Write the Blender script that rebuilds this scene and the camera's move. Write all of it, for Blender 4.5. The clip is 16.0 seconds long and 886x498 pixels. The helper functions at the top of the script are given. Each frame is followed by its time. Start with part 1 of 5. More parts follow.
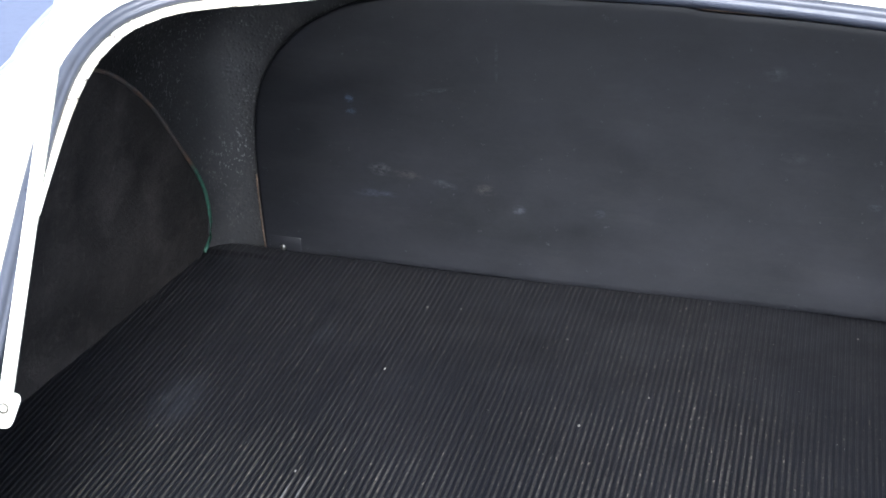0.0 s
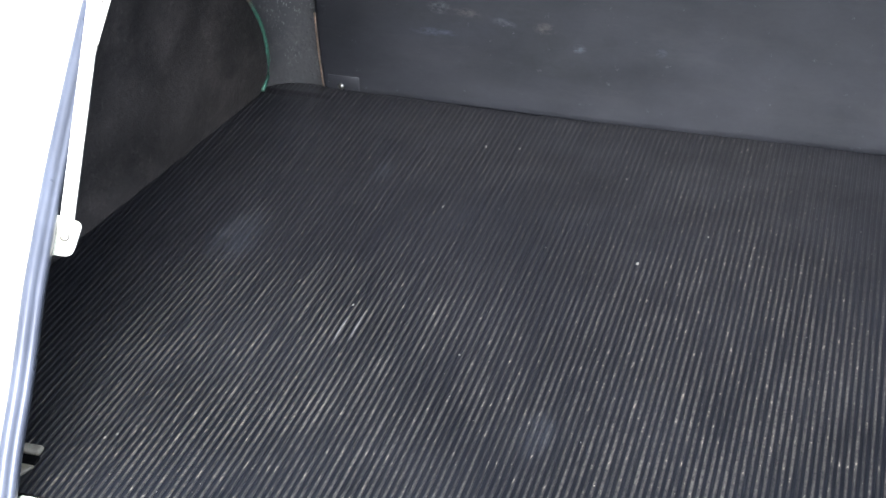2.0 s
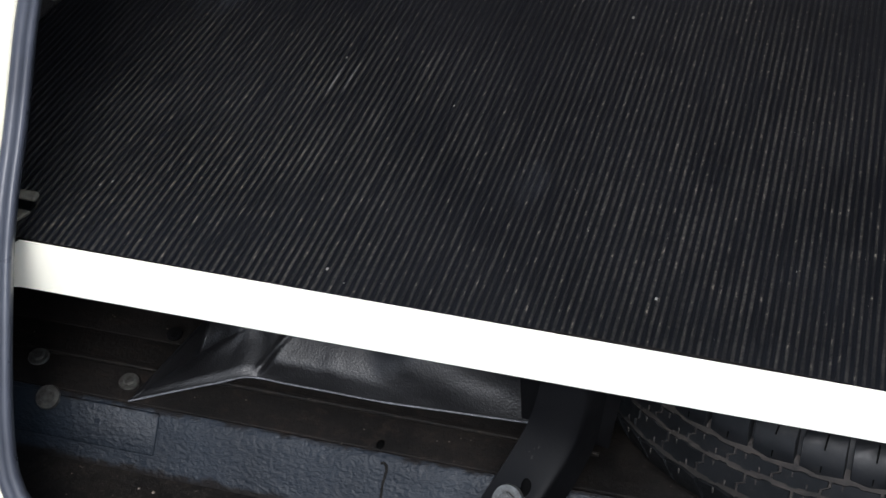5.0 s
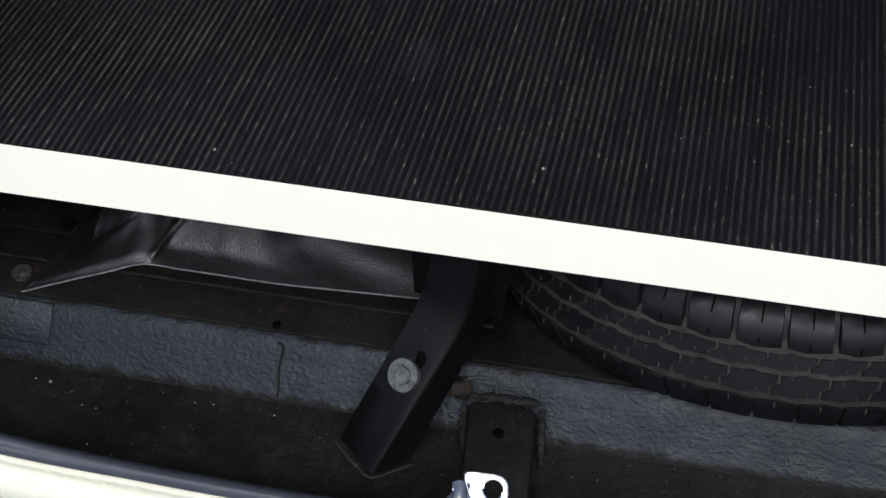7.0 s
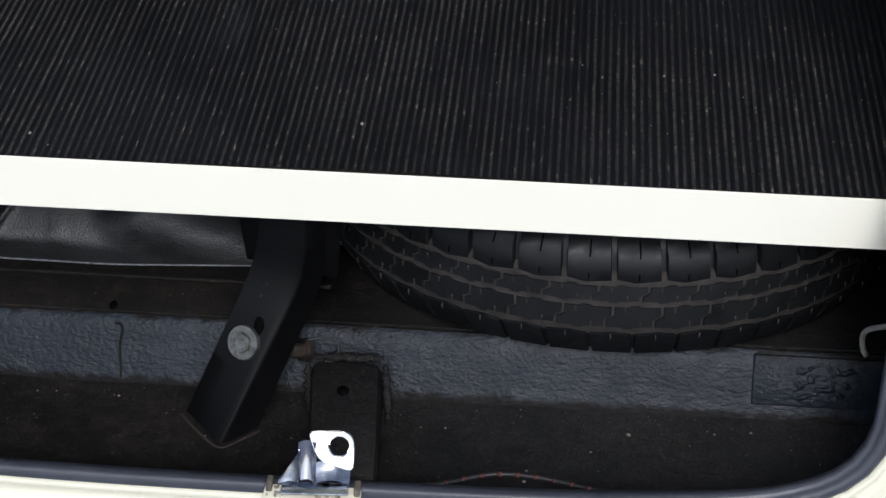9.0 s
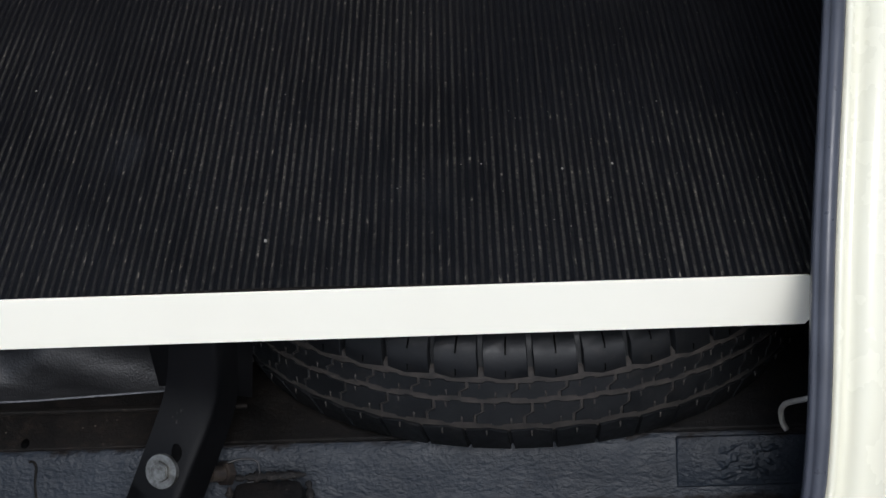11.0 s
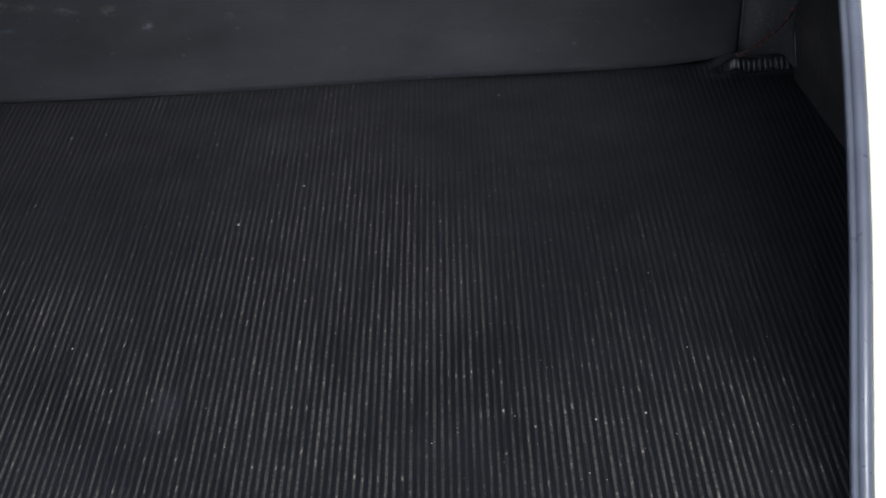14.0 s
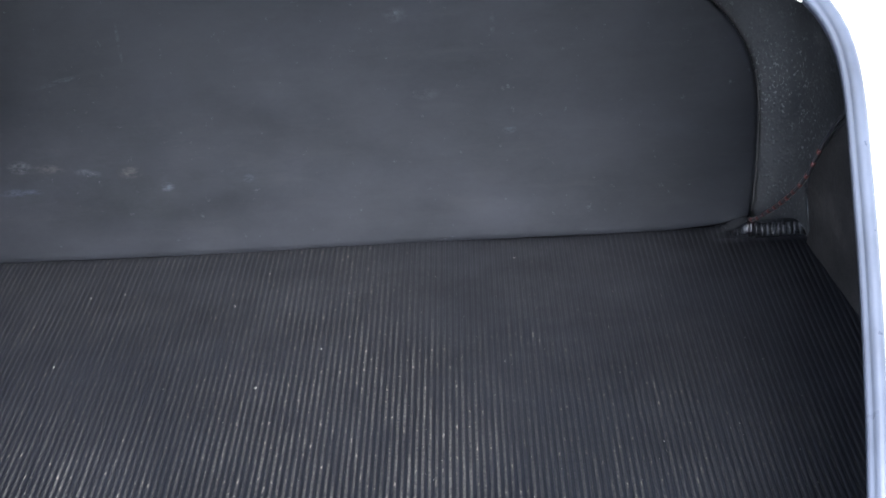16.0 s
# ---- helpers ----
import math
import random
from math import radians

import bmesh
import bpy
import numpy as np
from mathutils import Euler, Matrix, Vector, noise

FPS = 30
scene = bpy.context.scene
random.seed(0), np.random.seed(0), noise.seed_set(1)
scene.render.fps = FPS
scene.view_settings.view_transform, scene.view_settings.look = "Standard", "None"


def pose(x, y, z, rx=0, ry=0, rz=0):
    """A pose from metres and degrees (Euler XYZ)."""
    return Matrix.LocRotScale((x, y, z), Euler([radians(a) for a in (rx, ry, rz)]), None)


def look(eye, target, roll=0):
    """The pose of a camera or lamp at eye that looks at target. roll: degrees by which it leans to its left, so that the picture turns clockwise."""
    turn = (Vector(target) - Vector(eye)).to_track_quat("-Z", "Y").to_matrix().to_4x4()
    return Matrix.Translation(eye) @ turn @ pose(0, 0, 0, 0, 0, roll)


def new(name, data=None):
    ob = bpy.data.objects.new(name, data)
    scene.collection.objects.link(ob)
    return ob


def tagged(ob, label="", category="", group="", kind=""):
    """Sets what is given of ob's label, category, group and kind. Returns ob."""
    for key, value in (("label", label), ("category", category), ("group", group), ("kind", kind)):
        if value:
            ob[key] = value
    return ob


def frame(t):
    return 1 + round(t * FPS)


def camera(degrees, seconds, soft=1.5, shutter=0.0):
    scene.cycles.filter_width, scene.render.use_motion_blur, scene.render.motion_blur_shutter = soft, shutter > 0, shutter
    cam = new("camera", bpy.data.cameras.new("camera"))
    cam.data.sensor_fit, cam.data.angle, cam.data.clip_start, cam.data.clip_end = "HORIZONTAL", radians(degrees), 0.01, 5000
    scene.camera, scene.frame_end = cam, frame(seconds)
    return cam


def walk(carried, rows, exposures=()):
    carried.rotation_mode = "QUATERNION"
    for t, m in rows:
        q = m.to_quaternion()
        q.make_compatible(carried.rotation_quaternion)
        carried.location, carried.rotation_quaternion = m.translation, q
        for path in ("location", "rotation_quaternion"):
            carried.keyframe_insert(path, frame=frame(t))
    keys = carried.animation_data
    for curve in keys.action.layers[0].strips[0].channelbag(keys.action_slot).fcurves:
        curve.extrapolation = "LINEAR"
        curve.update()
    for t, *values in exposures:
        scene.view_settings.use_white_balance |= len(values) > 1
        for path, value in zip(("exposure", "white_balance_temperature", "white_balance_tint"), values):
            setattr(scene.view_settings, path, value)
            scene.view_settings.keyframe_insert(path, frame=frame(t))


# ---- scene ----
# ================= camera =================
cam = camera(30.0, 16.0)
PATH = [
    (0, (0.1584, -1.0520, 1.6143), (-0.1711, 0.3948, 0.9768), 1.31),
    (0.5, (0.1580, -1.0528, 1.6070), (-0.1827, 0.3770, 0.9377), 1.15),
    (1, (0.1570, -1.0531, 1.5999), (-0.1940, 0.3583, 0.8979), 1.05),
    (1.5, (0.1576, -1.0538, 1.5926), (-0.2023, 0.3408, 0.8619), 0.88),
    (2, (0.1578, -1.0550, 1.5871), (-0.2088, 0.3209, 0.8250), 0.78),
    (2.5, (0.1563, -1.0567, 1.5806), (-0.2119, 0.3028, 0.7905), 0.73),
    (3, (0.1545, -1.0586, 1.5723), (-0.2117, 0.2837, 0.7522), 0.66),
    (3.5, (0.1518, -1.0631, 1.5629), (-0.2079, 0.2646, 0.7166), 0.67),
    (4, (0.1512, -1.0656, 1.5557), (-0.2000, 0.2444, 0.6789), 0.82),
    (4.2, (0.1522, -1.0669, 1.5538), (-0.1957, 0.2357, 0.6647), 0.81),
    (6.3, (0.1730, -1.0916, 1.5366), (-0.0971, 0.1606, 0.5532), 1.78),
    (6.5, (0.1758, -1.0926, 1.5342), (-0.0837, 0.1572, 0.5448), 1.77),
    (7, (0.1864, -1.0930, 1.5288), (-0.0463, 0.1517, 0.5264), 1.49),
    (7.5, (0.1978, -1.0933, 1.5244), (-0.0101, 0.1486, 0.5130), 1.10),
    (8, (0.2096, -1.0961, 1.5229), (0.0325, 0.1446, 0.5043), 0.60),
    (8.5, (0.2217, -1.0991, 1.5202), (0.0744, 0.1435, 0.4993), 0.14),
    (9, (0.2330, -1.1012, 1.5200), (0.1185, 0.1451, 0.4994), -0.29),
    (9.2, (0.2353, -1.1009, 1.5209), (0.1341, 0.1476, 0.5016), -0.50),
    (11.3, (0.2251, -1.0810, 1.5325), (0.2075, 0.2318, 0.5921), -2.50),
    (11.5, (0.2241, -1.0789, 1.5347), (0.2053, 0.2417, 0.6053), -2.62),
    (12, (0.2231, -1.0744, 1.5450), (0.1985, 0.2654, 0.6435), -3.07),
    (12.5, (0.2253, -1.0718, 1.5559), (0.1922, 0.2843, 0.6795), -3.42),
    (13, (0.2269, -1.0711, 1.5620), (0.1881, 0.3041, 0.7161), -3.83),
    (13.5, (0.2279, -1.0676, 1.5677), (0.1857, 0.3232, 0.7478), -3.98),
    (14, (0.2248, -1.0651, 1.5755), (0.1847, 0.3423, 0.7844), -4.03),
    (14.5, (0.2217, -1.0656, 1.5834), (0.1847, 0.3574, 0.8205), -3.98),
    (15, (0.2212, -1.0671, 1.5916), (0.1849, 0.3729, 0.8613), -3.96),
    (15.5, (0.2211, -1.0668, 1.6013), (0.1834, 0.3876, 0.9002), -3.82),
    (16, (0.2197, -1.0626, 1.6090), (0.1770, 0.4059, 0.9383), -3.68),
]
EXPOSURES = [(0.0, 2.0, 5600, 10), (0.6, 2.45, 5600, 10), (1.5, 2.62, 5640, 10), (2.5, 2.5, 5700, 10), (3.5, 1.87, 5820, 10), (4.2, 1.12, 5850, 10), (6.3, 0.12, 5920, 10), (9.2, 0.08, 5900, 10), (12.0, -0.04, 5880, 10),
             (13.0, 0.22, 5880, 10), (14.0, 1.05, 5780, 10), (15.0, 2.1, 5560, 10), (16.0, 2.6, 5460, 10)]
walk(cam, [(t, look(eye, target, roll)) for t, eye, target, roll in PATH], EXPOSURES)

# ================= world and sun =================
SUN_ELEV, SUN_AZ = 45.0, 171.0   # degrees; azimuth from +y clockwise
world = bpy.data.worlds.new("overcast_sky")
scene.world = world
world.use_nodes = True
wn = world.node_tree.nodes
wl = world.node_tree.links
sky = wn.new("ShaderNodeTexSky")
sky.sky_type = "NISHITA"
sky.sun_disc = False
sky.sun_elevation = radians(SUN_ELEV)
sky.sun_rotation = radians(SUN_AZ)
sky.dust_density = 3.0
wn["Background"].inputs["Strength"].default_value = 0.15
haze = wn.new("ShaderNodeHueSaturation")
haze.inputs["Saturation"].default_value = 0.55
wl.new(sky.outputs[0], haze.inputs["Color"])
wl.new(haze.outputs[0], wn["Background"].inputs["Color"])
sun_data = bpy.data.lights.new("sun", "SUN")
sun_data.energy = 1.5
sun_data.angle = radians(25)
sun_data.color = (1.0, 0.96, 0.9)
sun = new("sun", sun_data)
_el, _az = radians(SUN_ELEV), radians(SUN_AZ)
_dir = Vector((math.sin(_az) * math.cos(_el), math.cos(_az) * math.cos(_el), math.sin(_el)))
sun.matrix_world = look(_dir * 20, (0, 0, 0.7))


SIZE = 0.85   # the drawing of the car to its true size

# ================= material helpers =================
class Mat:
    """A node material with a principled shader and short ways to wire it."""

    def __init__(self, name, rough=0.5, metal=0.0, color=(0.5, 0.5, 0.5), spec=0.5):
        self.m = bpy.data.materials.new(name)
        self.m.use_nodes = True
        self.t = self.m.node_tree
        self.b = self.t.nodes["Principled BSDF"]
        self.b.inputs["Base Color"].default_value = (*color, 1)
        self.b.inputs["Roughness"].default_value = rough
        self.b.inputs["Metallic"].default_value = metal
        self.b.inputs["Specular IOR Level"].default_value = spec
        self.co = self.node("ShaderNodeTexCoord").outputs["Object"]

    def node(self, kind, **ins):
        n = self.t.nodes.new(kind)
        for k, v in ins.items():
            self.put(n.inputs[k.replace("_", " ")], v)
        return n

    def put(self, socket, v):
        if isinstance(v, bpy.types.NodeSocket):
            self.t.links.new(v, socket)
        elif isinstance(v, tuple) and len(v) == 3 and socket.type == "RGBA":
            socket.default_value = (*v, 1)
        else:
            socket.default_value = v

    def scaled(self, sx, sy, sz, co=None):
        n = self.node("ShaderNodeMapping")
        self.put(n.inputs["Vector"], co or self.co)
        n.inputs["Scale"].default_value = (sx, sy, sz)
        return n.outputs[0]

    def noise(self, scale, detail=4.0, rough=0.55, co=None, distortion=0.0):
        n = self.node("ShaderNodeTexNoise", Scale=scale, Detail=detail, Roughness=rough, Distortion=distortion)
        self.put(n.inputs["Vector"], co or self.co)
        return n.outputs["Fac"]

    def voronoi(self, scale, co=None, feature="F1", out="Distance"):
        n = self.node("ShaderNodeTexVoronoi", Scale=scale)
        n.feature = feature
        self.put(n.inputs["Vector"], co or self.co)
        return n.outputs[out]

    def ramp(self, v, lo, hi, a=0.0, b=1.0):
        n = self.node("ShaderNodeMapRange")
        self.put(n.inputs["Value"], v)
        n.inputs["From Min"].default_value, n.inputs["From Max"].default_value = lo, hi
        n.inputs["To Min"].default_value, n.inputs["To Max"].default_value = a, b
        return n.outputs[0]

    def math(self, op, a, b=0.0):
        n = self.node("ShaderNodeMath")
        n.operation = op
        self.put(n.inputs[0], a)
        self.put(n.inputs[1], b)
        return n.outputs[0]

    def mix(self, f, a, b):
        n = self.node("ShaderNodeMix")
        n.data_type = "RGBA"
        self.put(n.inputs[0], f)
        self.put(n.inputs[6], a)
        self.put(n.inputs[7], b)
        return n.outputs[2]

    def bump(self, height, strength=0.3, dist=0.002, normal=None):
        n = self.node("ShaderNodeBump", Strength=strength, Distance=dist * SIZE)
        self.put(n.inputs["Height"], height)
        if normal is not None:
            self.put(n.inputs["Normal"], normal)
        return n.outputs[0]

    def set(self, **ins):
        for k, v in ins.items():
            self.put(self.b.inputs[k.replace("_", " ")], v)
        return self


# ================= materials =================
def cream_paint():
    m = Mat("cream_paint", rough=0.22)
    f = m.ramp(m.noise(3.0, 3), 0.35, 0.65)
    col = m.mix(f, (0.74, 0.715, 0.57), (0.725, 0.698, 0.552))
    dirt = m.ramp(m.noise(1.0, 6, 0.7, co=m.scaled(25, 90, 90)), 0.66, 0.80)
    col = m.mix(m.math("MULTIPLY", dirt, 0.12), col, (0.35, 0.30, 0.20))
    m.set(Base_Color=col, Roughness=m.ramp(m.noise(25, 3), 0.3, 0.7, 0.18, 0.34), Coat_Weight=0.4, Coat_Roughness=0.08)
    m.set(Normal=m.bump(m.noise(180, 2), 0.05, 0.0006))
    return m.m


def flange_paint():
    m = Mat("worn_cream_paint", rough=0.35)
    chips = m.ramp(m.noise(60, 6, 0.75), 0.545, 0.61)
    stain = m.ramp(m.noise(18, 4), 0.45, 0.75)
    col = m.mix(stain, (0.80, 0.76, 0.60), (0.62, 0.55, 0.38))
    col = m.mix(chips, col, (0.12, 0.10, 0.08))
    m.set(Base_Color=col, Normal=m.bump(m.noise(90, 4), 0.2, 0.001))
    return m.m


def strip_paint():
    m = Mat("cream_strip_paint", rough=0.3)
    f = m.ramp(m.noise(5, 3), 0.3, 0.7)
    col = m.mix(f, (0.925, 0.895, 0.765), (0.905, 0.872, 0.74))
    chips = m.ramp(m.noise(70, 5, 0.7, co=m.scaled(1, 1, 0.6)), 0.72, 0.76)
    col = m.mix(chips, col, (0.25, 0.2, 0.14))
    m.set(Base_Color=col, Normal=m.bump(m.noise(120, 3), 0.06, 0.001))
    return m.m


def seal_rubber():
    m = Mat("grey_rubber", rough=0.35, spec=0.42)
    f = m.ramp(m.noise(14, 4), 0.3, 0.7)
    col = m.mix(f, (0.040, 0.043, 0.054), (0.062, 0.067, 0.083))
    m.set(Base_Color=col, Roughness=m.ramp(m.noise(40, 3), 0.3, 0.7, 0.27, 0.42), Normal=m.bump(m.noise(9, 2), 0.25, 0.01, normal=m.bump(m.noise(220, 3), 0.12, 0.001)))
    return m.m


def mat_rubber():
    m = Mat("ribbed_black_rubber", rough=0.5, spec=0.20)
    broad = m.ramp(m.noise(5.0, 4), 0.30, 0.75)
    col = m.mix(broad, (0.0034, 0.0038, 0.0053), (0.0066, 0.0072, 0.0096))
    sep = m.node("ShaderNodeSeparateXYZ")
    m.put(sep.inputs[0], m.co)
    X, Y = sep.outputs["X"], sep.outputs["Y"]
    # fine brown dust lying all over, denser in patches
    powder = m.math("MULTIPLY", m.ramp(m.noise(1.0, 3, 0.75, co=m.scaled(330, 200, 1)), 0.50, 0.70), m.math("MULTIPLY", m.ramp(m.noise(6.0, 5, 0.7), 0.36, 0.62, 0.15, 1.0), m.ramp(Y, 0.05, 0.55, 0.35, 0.75)))
    col = m.mix(m.math("MULTIPLY", powder, 0.50), col, (0.034, 0.029, 0.026))
    rib = m.node("ShaderNodeAttribute")
    rib.attribute_name = "rib"
    groove = m.ramp(rib.outputs["Fac"], 0.25, 0.85)
    bottom = m.ramp(rib.outputs["Fac"], 0.72, 0.95)
    # brown dust film towards the rear
    film = m.math("MULTIPLY", m.ramp(Y, 0.45, 1.00), m.ramp(m.noise(8.0, 6, 0.7), 0.30, 0.65, 0.30, 1.0))
    col = m.mix(m.math("MULTIPLY", film, 0.07), col, (0.034, 0.031, 0.028))
    # pale dust packed in the grooves, in long streaks and short dashes
    streak = m.ramp(m.noise(1.0, 4, 0.6, co=m.scaled(118, 7, 1)), 0.34, 0.66, 0.20, 1.15)
    dash = m.ramp(m.noise(1.0, 4, 0.65, co=m.scaled(119.8, 38, 1)), 0.58, 0.69)
    grain = m.ramp(m.noise(1.0, 3, 0.7, co=m.scaled(150, 130, 1)), 0.34, 0.66, 0.12, 1.0)
    worn = m.math("ADD", Y, m.ramp(m.noise(3.2, 4), 0.3, 0.7, -0.18, 0.18))
    near = m.ramp(worn, 0.30, 0.85, 1.0, 0.58)
    rear = m.ramp(m.math("ADD", Y, m.ramp(m.noise(14.0, 3), 0.3, 0.7, -0.05, 0.05)), 0.98, 1.11, 0.0, 0.75)
    aside = m.ramp(m.math("ADD", X, m.math("MULTIPLY", Y, 0.45)), 0.45, 1.0, 1.0, 0.30)
    cloud = m.ramp(m.noise(7.0, 4), 0.32, 0.66, 0.50, 1.0)
    # three areas where more dust has settled
    zone = None
    for x, y, rx, ry in ((0.060, 0.50, 0.17, 0.48), (-0.44, 0.26, 0.26, 0.30), (0.47, 0.09, 0.17, 0.18)):
        dx = m.math("DIVIDE", m.math("SUBTRACT", X, x), rx)
        dy = m.math("DIVIDE", m.math("SUBTRACT", Y, y), ry)
        z = m.ramp(m.math("ADD", m.math("MULTIPLY", dx, dx), m.math("MULTIPLY", dy, dy)), 1.8, 0.3)
        zone = z if zone is None else m.math("MAXIMUM", zone, z)
    region = m.math("MULTIPLY", m.math("MULTIPLY", m.math("MAXIMUM", near, rear), aside), m.math("MULTIPLY", cloud, m.ramp(zone, 0.0, 1.0, 0.60, 1.25)))
    even = m.math("MULTIPLY", m.math("MULTIPLY", streak, grain), region)
    col = m.mix(m.math("MULTIPLY", m.math("MULTIPLY", groove, even), 0.76), col, (0.094, 0.087, 0.075))
    bright = m.math("MULTIPLY", m.math("MULTIPLY", dash, grain), m.ramp(region, 0.05, 0.55, 0.06, 1.0))
    col = m.mix(m.math("MULTIPLY", m.math("MULTIPLY", bottom, bright), 0.68), col, (0.42, 0.37, 0.295))
    # faint blue-grey smudges
    sm = m.noise(40, 4, 0.7)
    for x, y, r in ((-0.103, 0.261, 0.028), (-0.468, 0.862, 0.022), (-0.60, 0.62, 0.05)):
        dx = m.math("DIVIDE", m.math("SUBTRACT", X, x), r * 0.7)
        dy = m.math("DIVIDE", m.math("SUBTRACT", Y, y), r * 1.5)
        d = m.math("ADD", m.math("MULTIPLY", dx, dx), m.math("MULTIPLY", dy, dy))
        col = m.mix(m.math("MULTIPLY", m.math("MULTIPLY", m.ramp(d, 1.5, 0.0), m.ramp(sm, 0.35, 0.75)), 0.16), col, (0.10, 0.11, 0.13))
    # two long scratches
    for x, y in ((-0.368, 0.430), (-0.385, 0.415)):
        dx = m.math("DIVIDE", m.math("SUBTRACT", X, x), 0.0013)
        dy = m.math("DIVIDE", m.math("SUBTRACT", Y, y), 0.036)
        d = m.math("ADD", m.math("MULTIPLY", dx, dx), m.math("MULTIPLY", dy, dy))
        col = m.mix(m.math("MULTIPLY", m.math("MULTIPLY", m.ramp(d, 1.4, 0.2), m.ramp(grain, 0.1, 1.0, 0.5, 1.0)), 0.60), col, (0.17, 0.165, 0.16))
    # the rolled-up rear corners are rubbed shiny
    rub = m.math("MULTIPLY", m.ramp(Y, 1.068, 1.088, 0.0, 0.225), m.ramp(X, 0.60, 0.65))
    m.set(Specular_IOR_Level=m.math("ADD", m.math("MULTIPLY", rub, 2.8), 0.20))
    m.set(Base_Color=col, Roughness=m.math("SUBTRACT", m.ramp(m.noise(9, 4), 0.3, 0.7, 0.36, 0.52), rub), Normal=m.bump(m.noise(420, 3), 0.15, 0.0008))
    return m.m


def panel_vinyl(scuffs):
    m = Mat("black_vinyl_board", rough=0.35, spec=0.46)
    f = m.ramp(m.noise(1.0, 8, 0.74, co=m.scaled(5.5, 1, 9.5)), 0.34, 0.66)
    col = m.mix(f, (0.0030, 0.0034, 0.0047), (0.0160, 0.0163, 0.0200))
    haze = m.ramp(m.noise(1.0, 6, 0.65, co=m.scaled(7, 1, 13)), 0.46, 0.74, 0, 0.38)
    col = m.mix(haze, col, (0.0225, 0.0220, 0.0245))
    wipe = m.ramp(m.noise(1.0, 5, 0.7, co=m.scaled(6, 1, 38), distortion=0.15), 0.52, 0.74, 0, 0.32)
    col = m.mix(wipe, col, (0.030, 0.029, 0.030))
    sooty = m.ramp(m.noise(2.6, 4, 0.6), 0.52, 0.72, 0, 0.40)
    col = m.mix(sooty, col, (0.010, 0.0105, 0.012))
    grainy = m.ramp(m.noise(55, 7, 0.8), 0.35, 0.65, 0.0, 0.30)
    col = m.mix(grainy, col, (0.010, 0.0105, 0.012))
    fleck = m.ramp(m.noise(70, 4, 0.7), 0.66, 0.78, 0, 0.4)
    col = m.mix(fleck, col, (0.14, 0.14, 0.15))
    sep = m.node("ShaderNodeSeparateXYZ")
    m.put(sep.inputs[0], m.co)
    rag = m.noise(1.0, 5, 0.75, co=m.scaled(60, 60, 110))
    for x, z, rx, rz, a, tint in scuffs:
        dx = m.math("SUBTRACT", sep.outputs["X"], x)
        dz = m.math("SUBTRACT", sep.outputs["Z"], z)
        c, s = math.cos(radians(a)), math.sin(radians(a))
        u = m.math("DIVIDE", m.math("ADD", m.math("MULTIPLY", dx, c), m.math("MULTIPLY", dz, s)), rx)
        v = m.math("DIVIDE", m.math("SUBTRACT", m.math("MULTIPLY", dz, c), m.math("MULTIPLY", dx, s)), rz)
        d = m.math("ADD", m.math("MULTIPLY", u, u), m.math("MULTIPLY", v, v))
        mask = m.math("MULTIPLY", m.ramp(d, 1.5, 0.0), m.ramp(rag, 0.42, 0.70))
        col = m.mix(m.math("MULTIPLY", mask, 0.42), col, tint)
    m.set(Base_Color=col, Roughness=m.ramp(m.noise(1.0, 6, 0.7, co=m.scaled(7, 1, 16)), 0.32, 0.68, 0.34, 0.50))
    fine = m.bump(m.noise(230, 3, 0.6), 0.10, 0.0010)
    m.set(Normal=m.bump(m.noise(3.2, 3), 0.25, 0.02, normal=fine))
    return m.m


def board_black():
    m = Mat("black_fibreboard", rough=0.58, spec=0.26)
    f = m.ramp(m.noise(10, 6, 0.65), 0.35, 0.7)
    col = m.mix(f, (0.0125, 0.0114, 0.0105), (0.035, 0.0310, 0.0285))
    scuff = m.ramp(m.noise(1.0, 7, 0.78, co=m.scaled(7, 9, 14)), 0.50, 0.72, 0, 0.55)
    col = m.mix(scuff, col, (0.085, 0.073, 0.066))
    speck = m.ramp(m.noise(100, 6, 0.8), 0.56, 0.70, 0, 0.7)
    col = m.mix(speck, col, (0.095, 0.082, 0.074))
    chalk = m.math("MULTIPLY", m.ramp(m.noise(1.0, 3, 0.6, co=m.scaled(60, 60, 22)), 0.68, 0.74), m.ramp(m.noise(9, 2), 0.5, 0.6))
    col = m.mix(m.math("MULTIPLY", chalk, 0.5), col, (0.20, 0.185, 0.17))
    m.set(Base_Color=col, Normal=m.bump(m.math("ADD", m.noise(130, 6, 0.75), m.noise(48, 3)), 0.75, 0.0030))
    return m.m


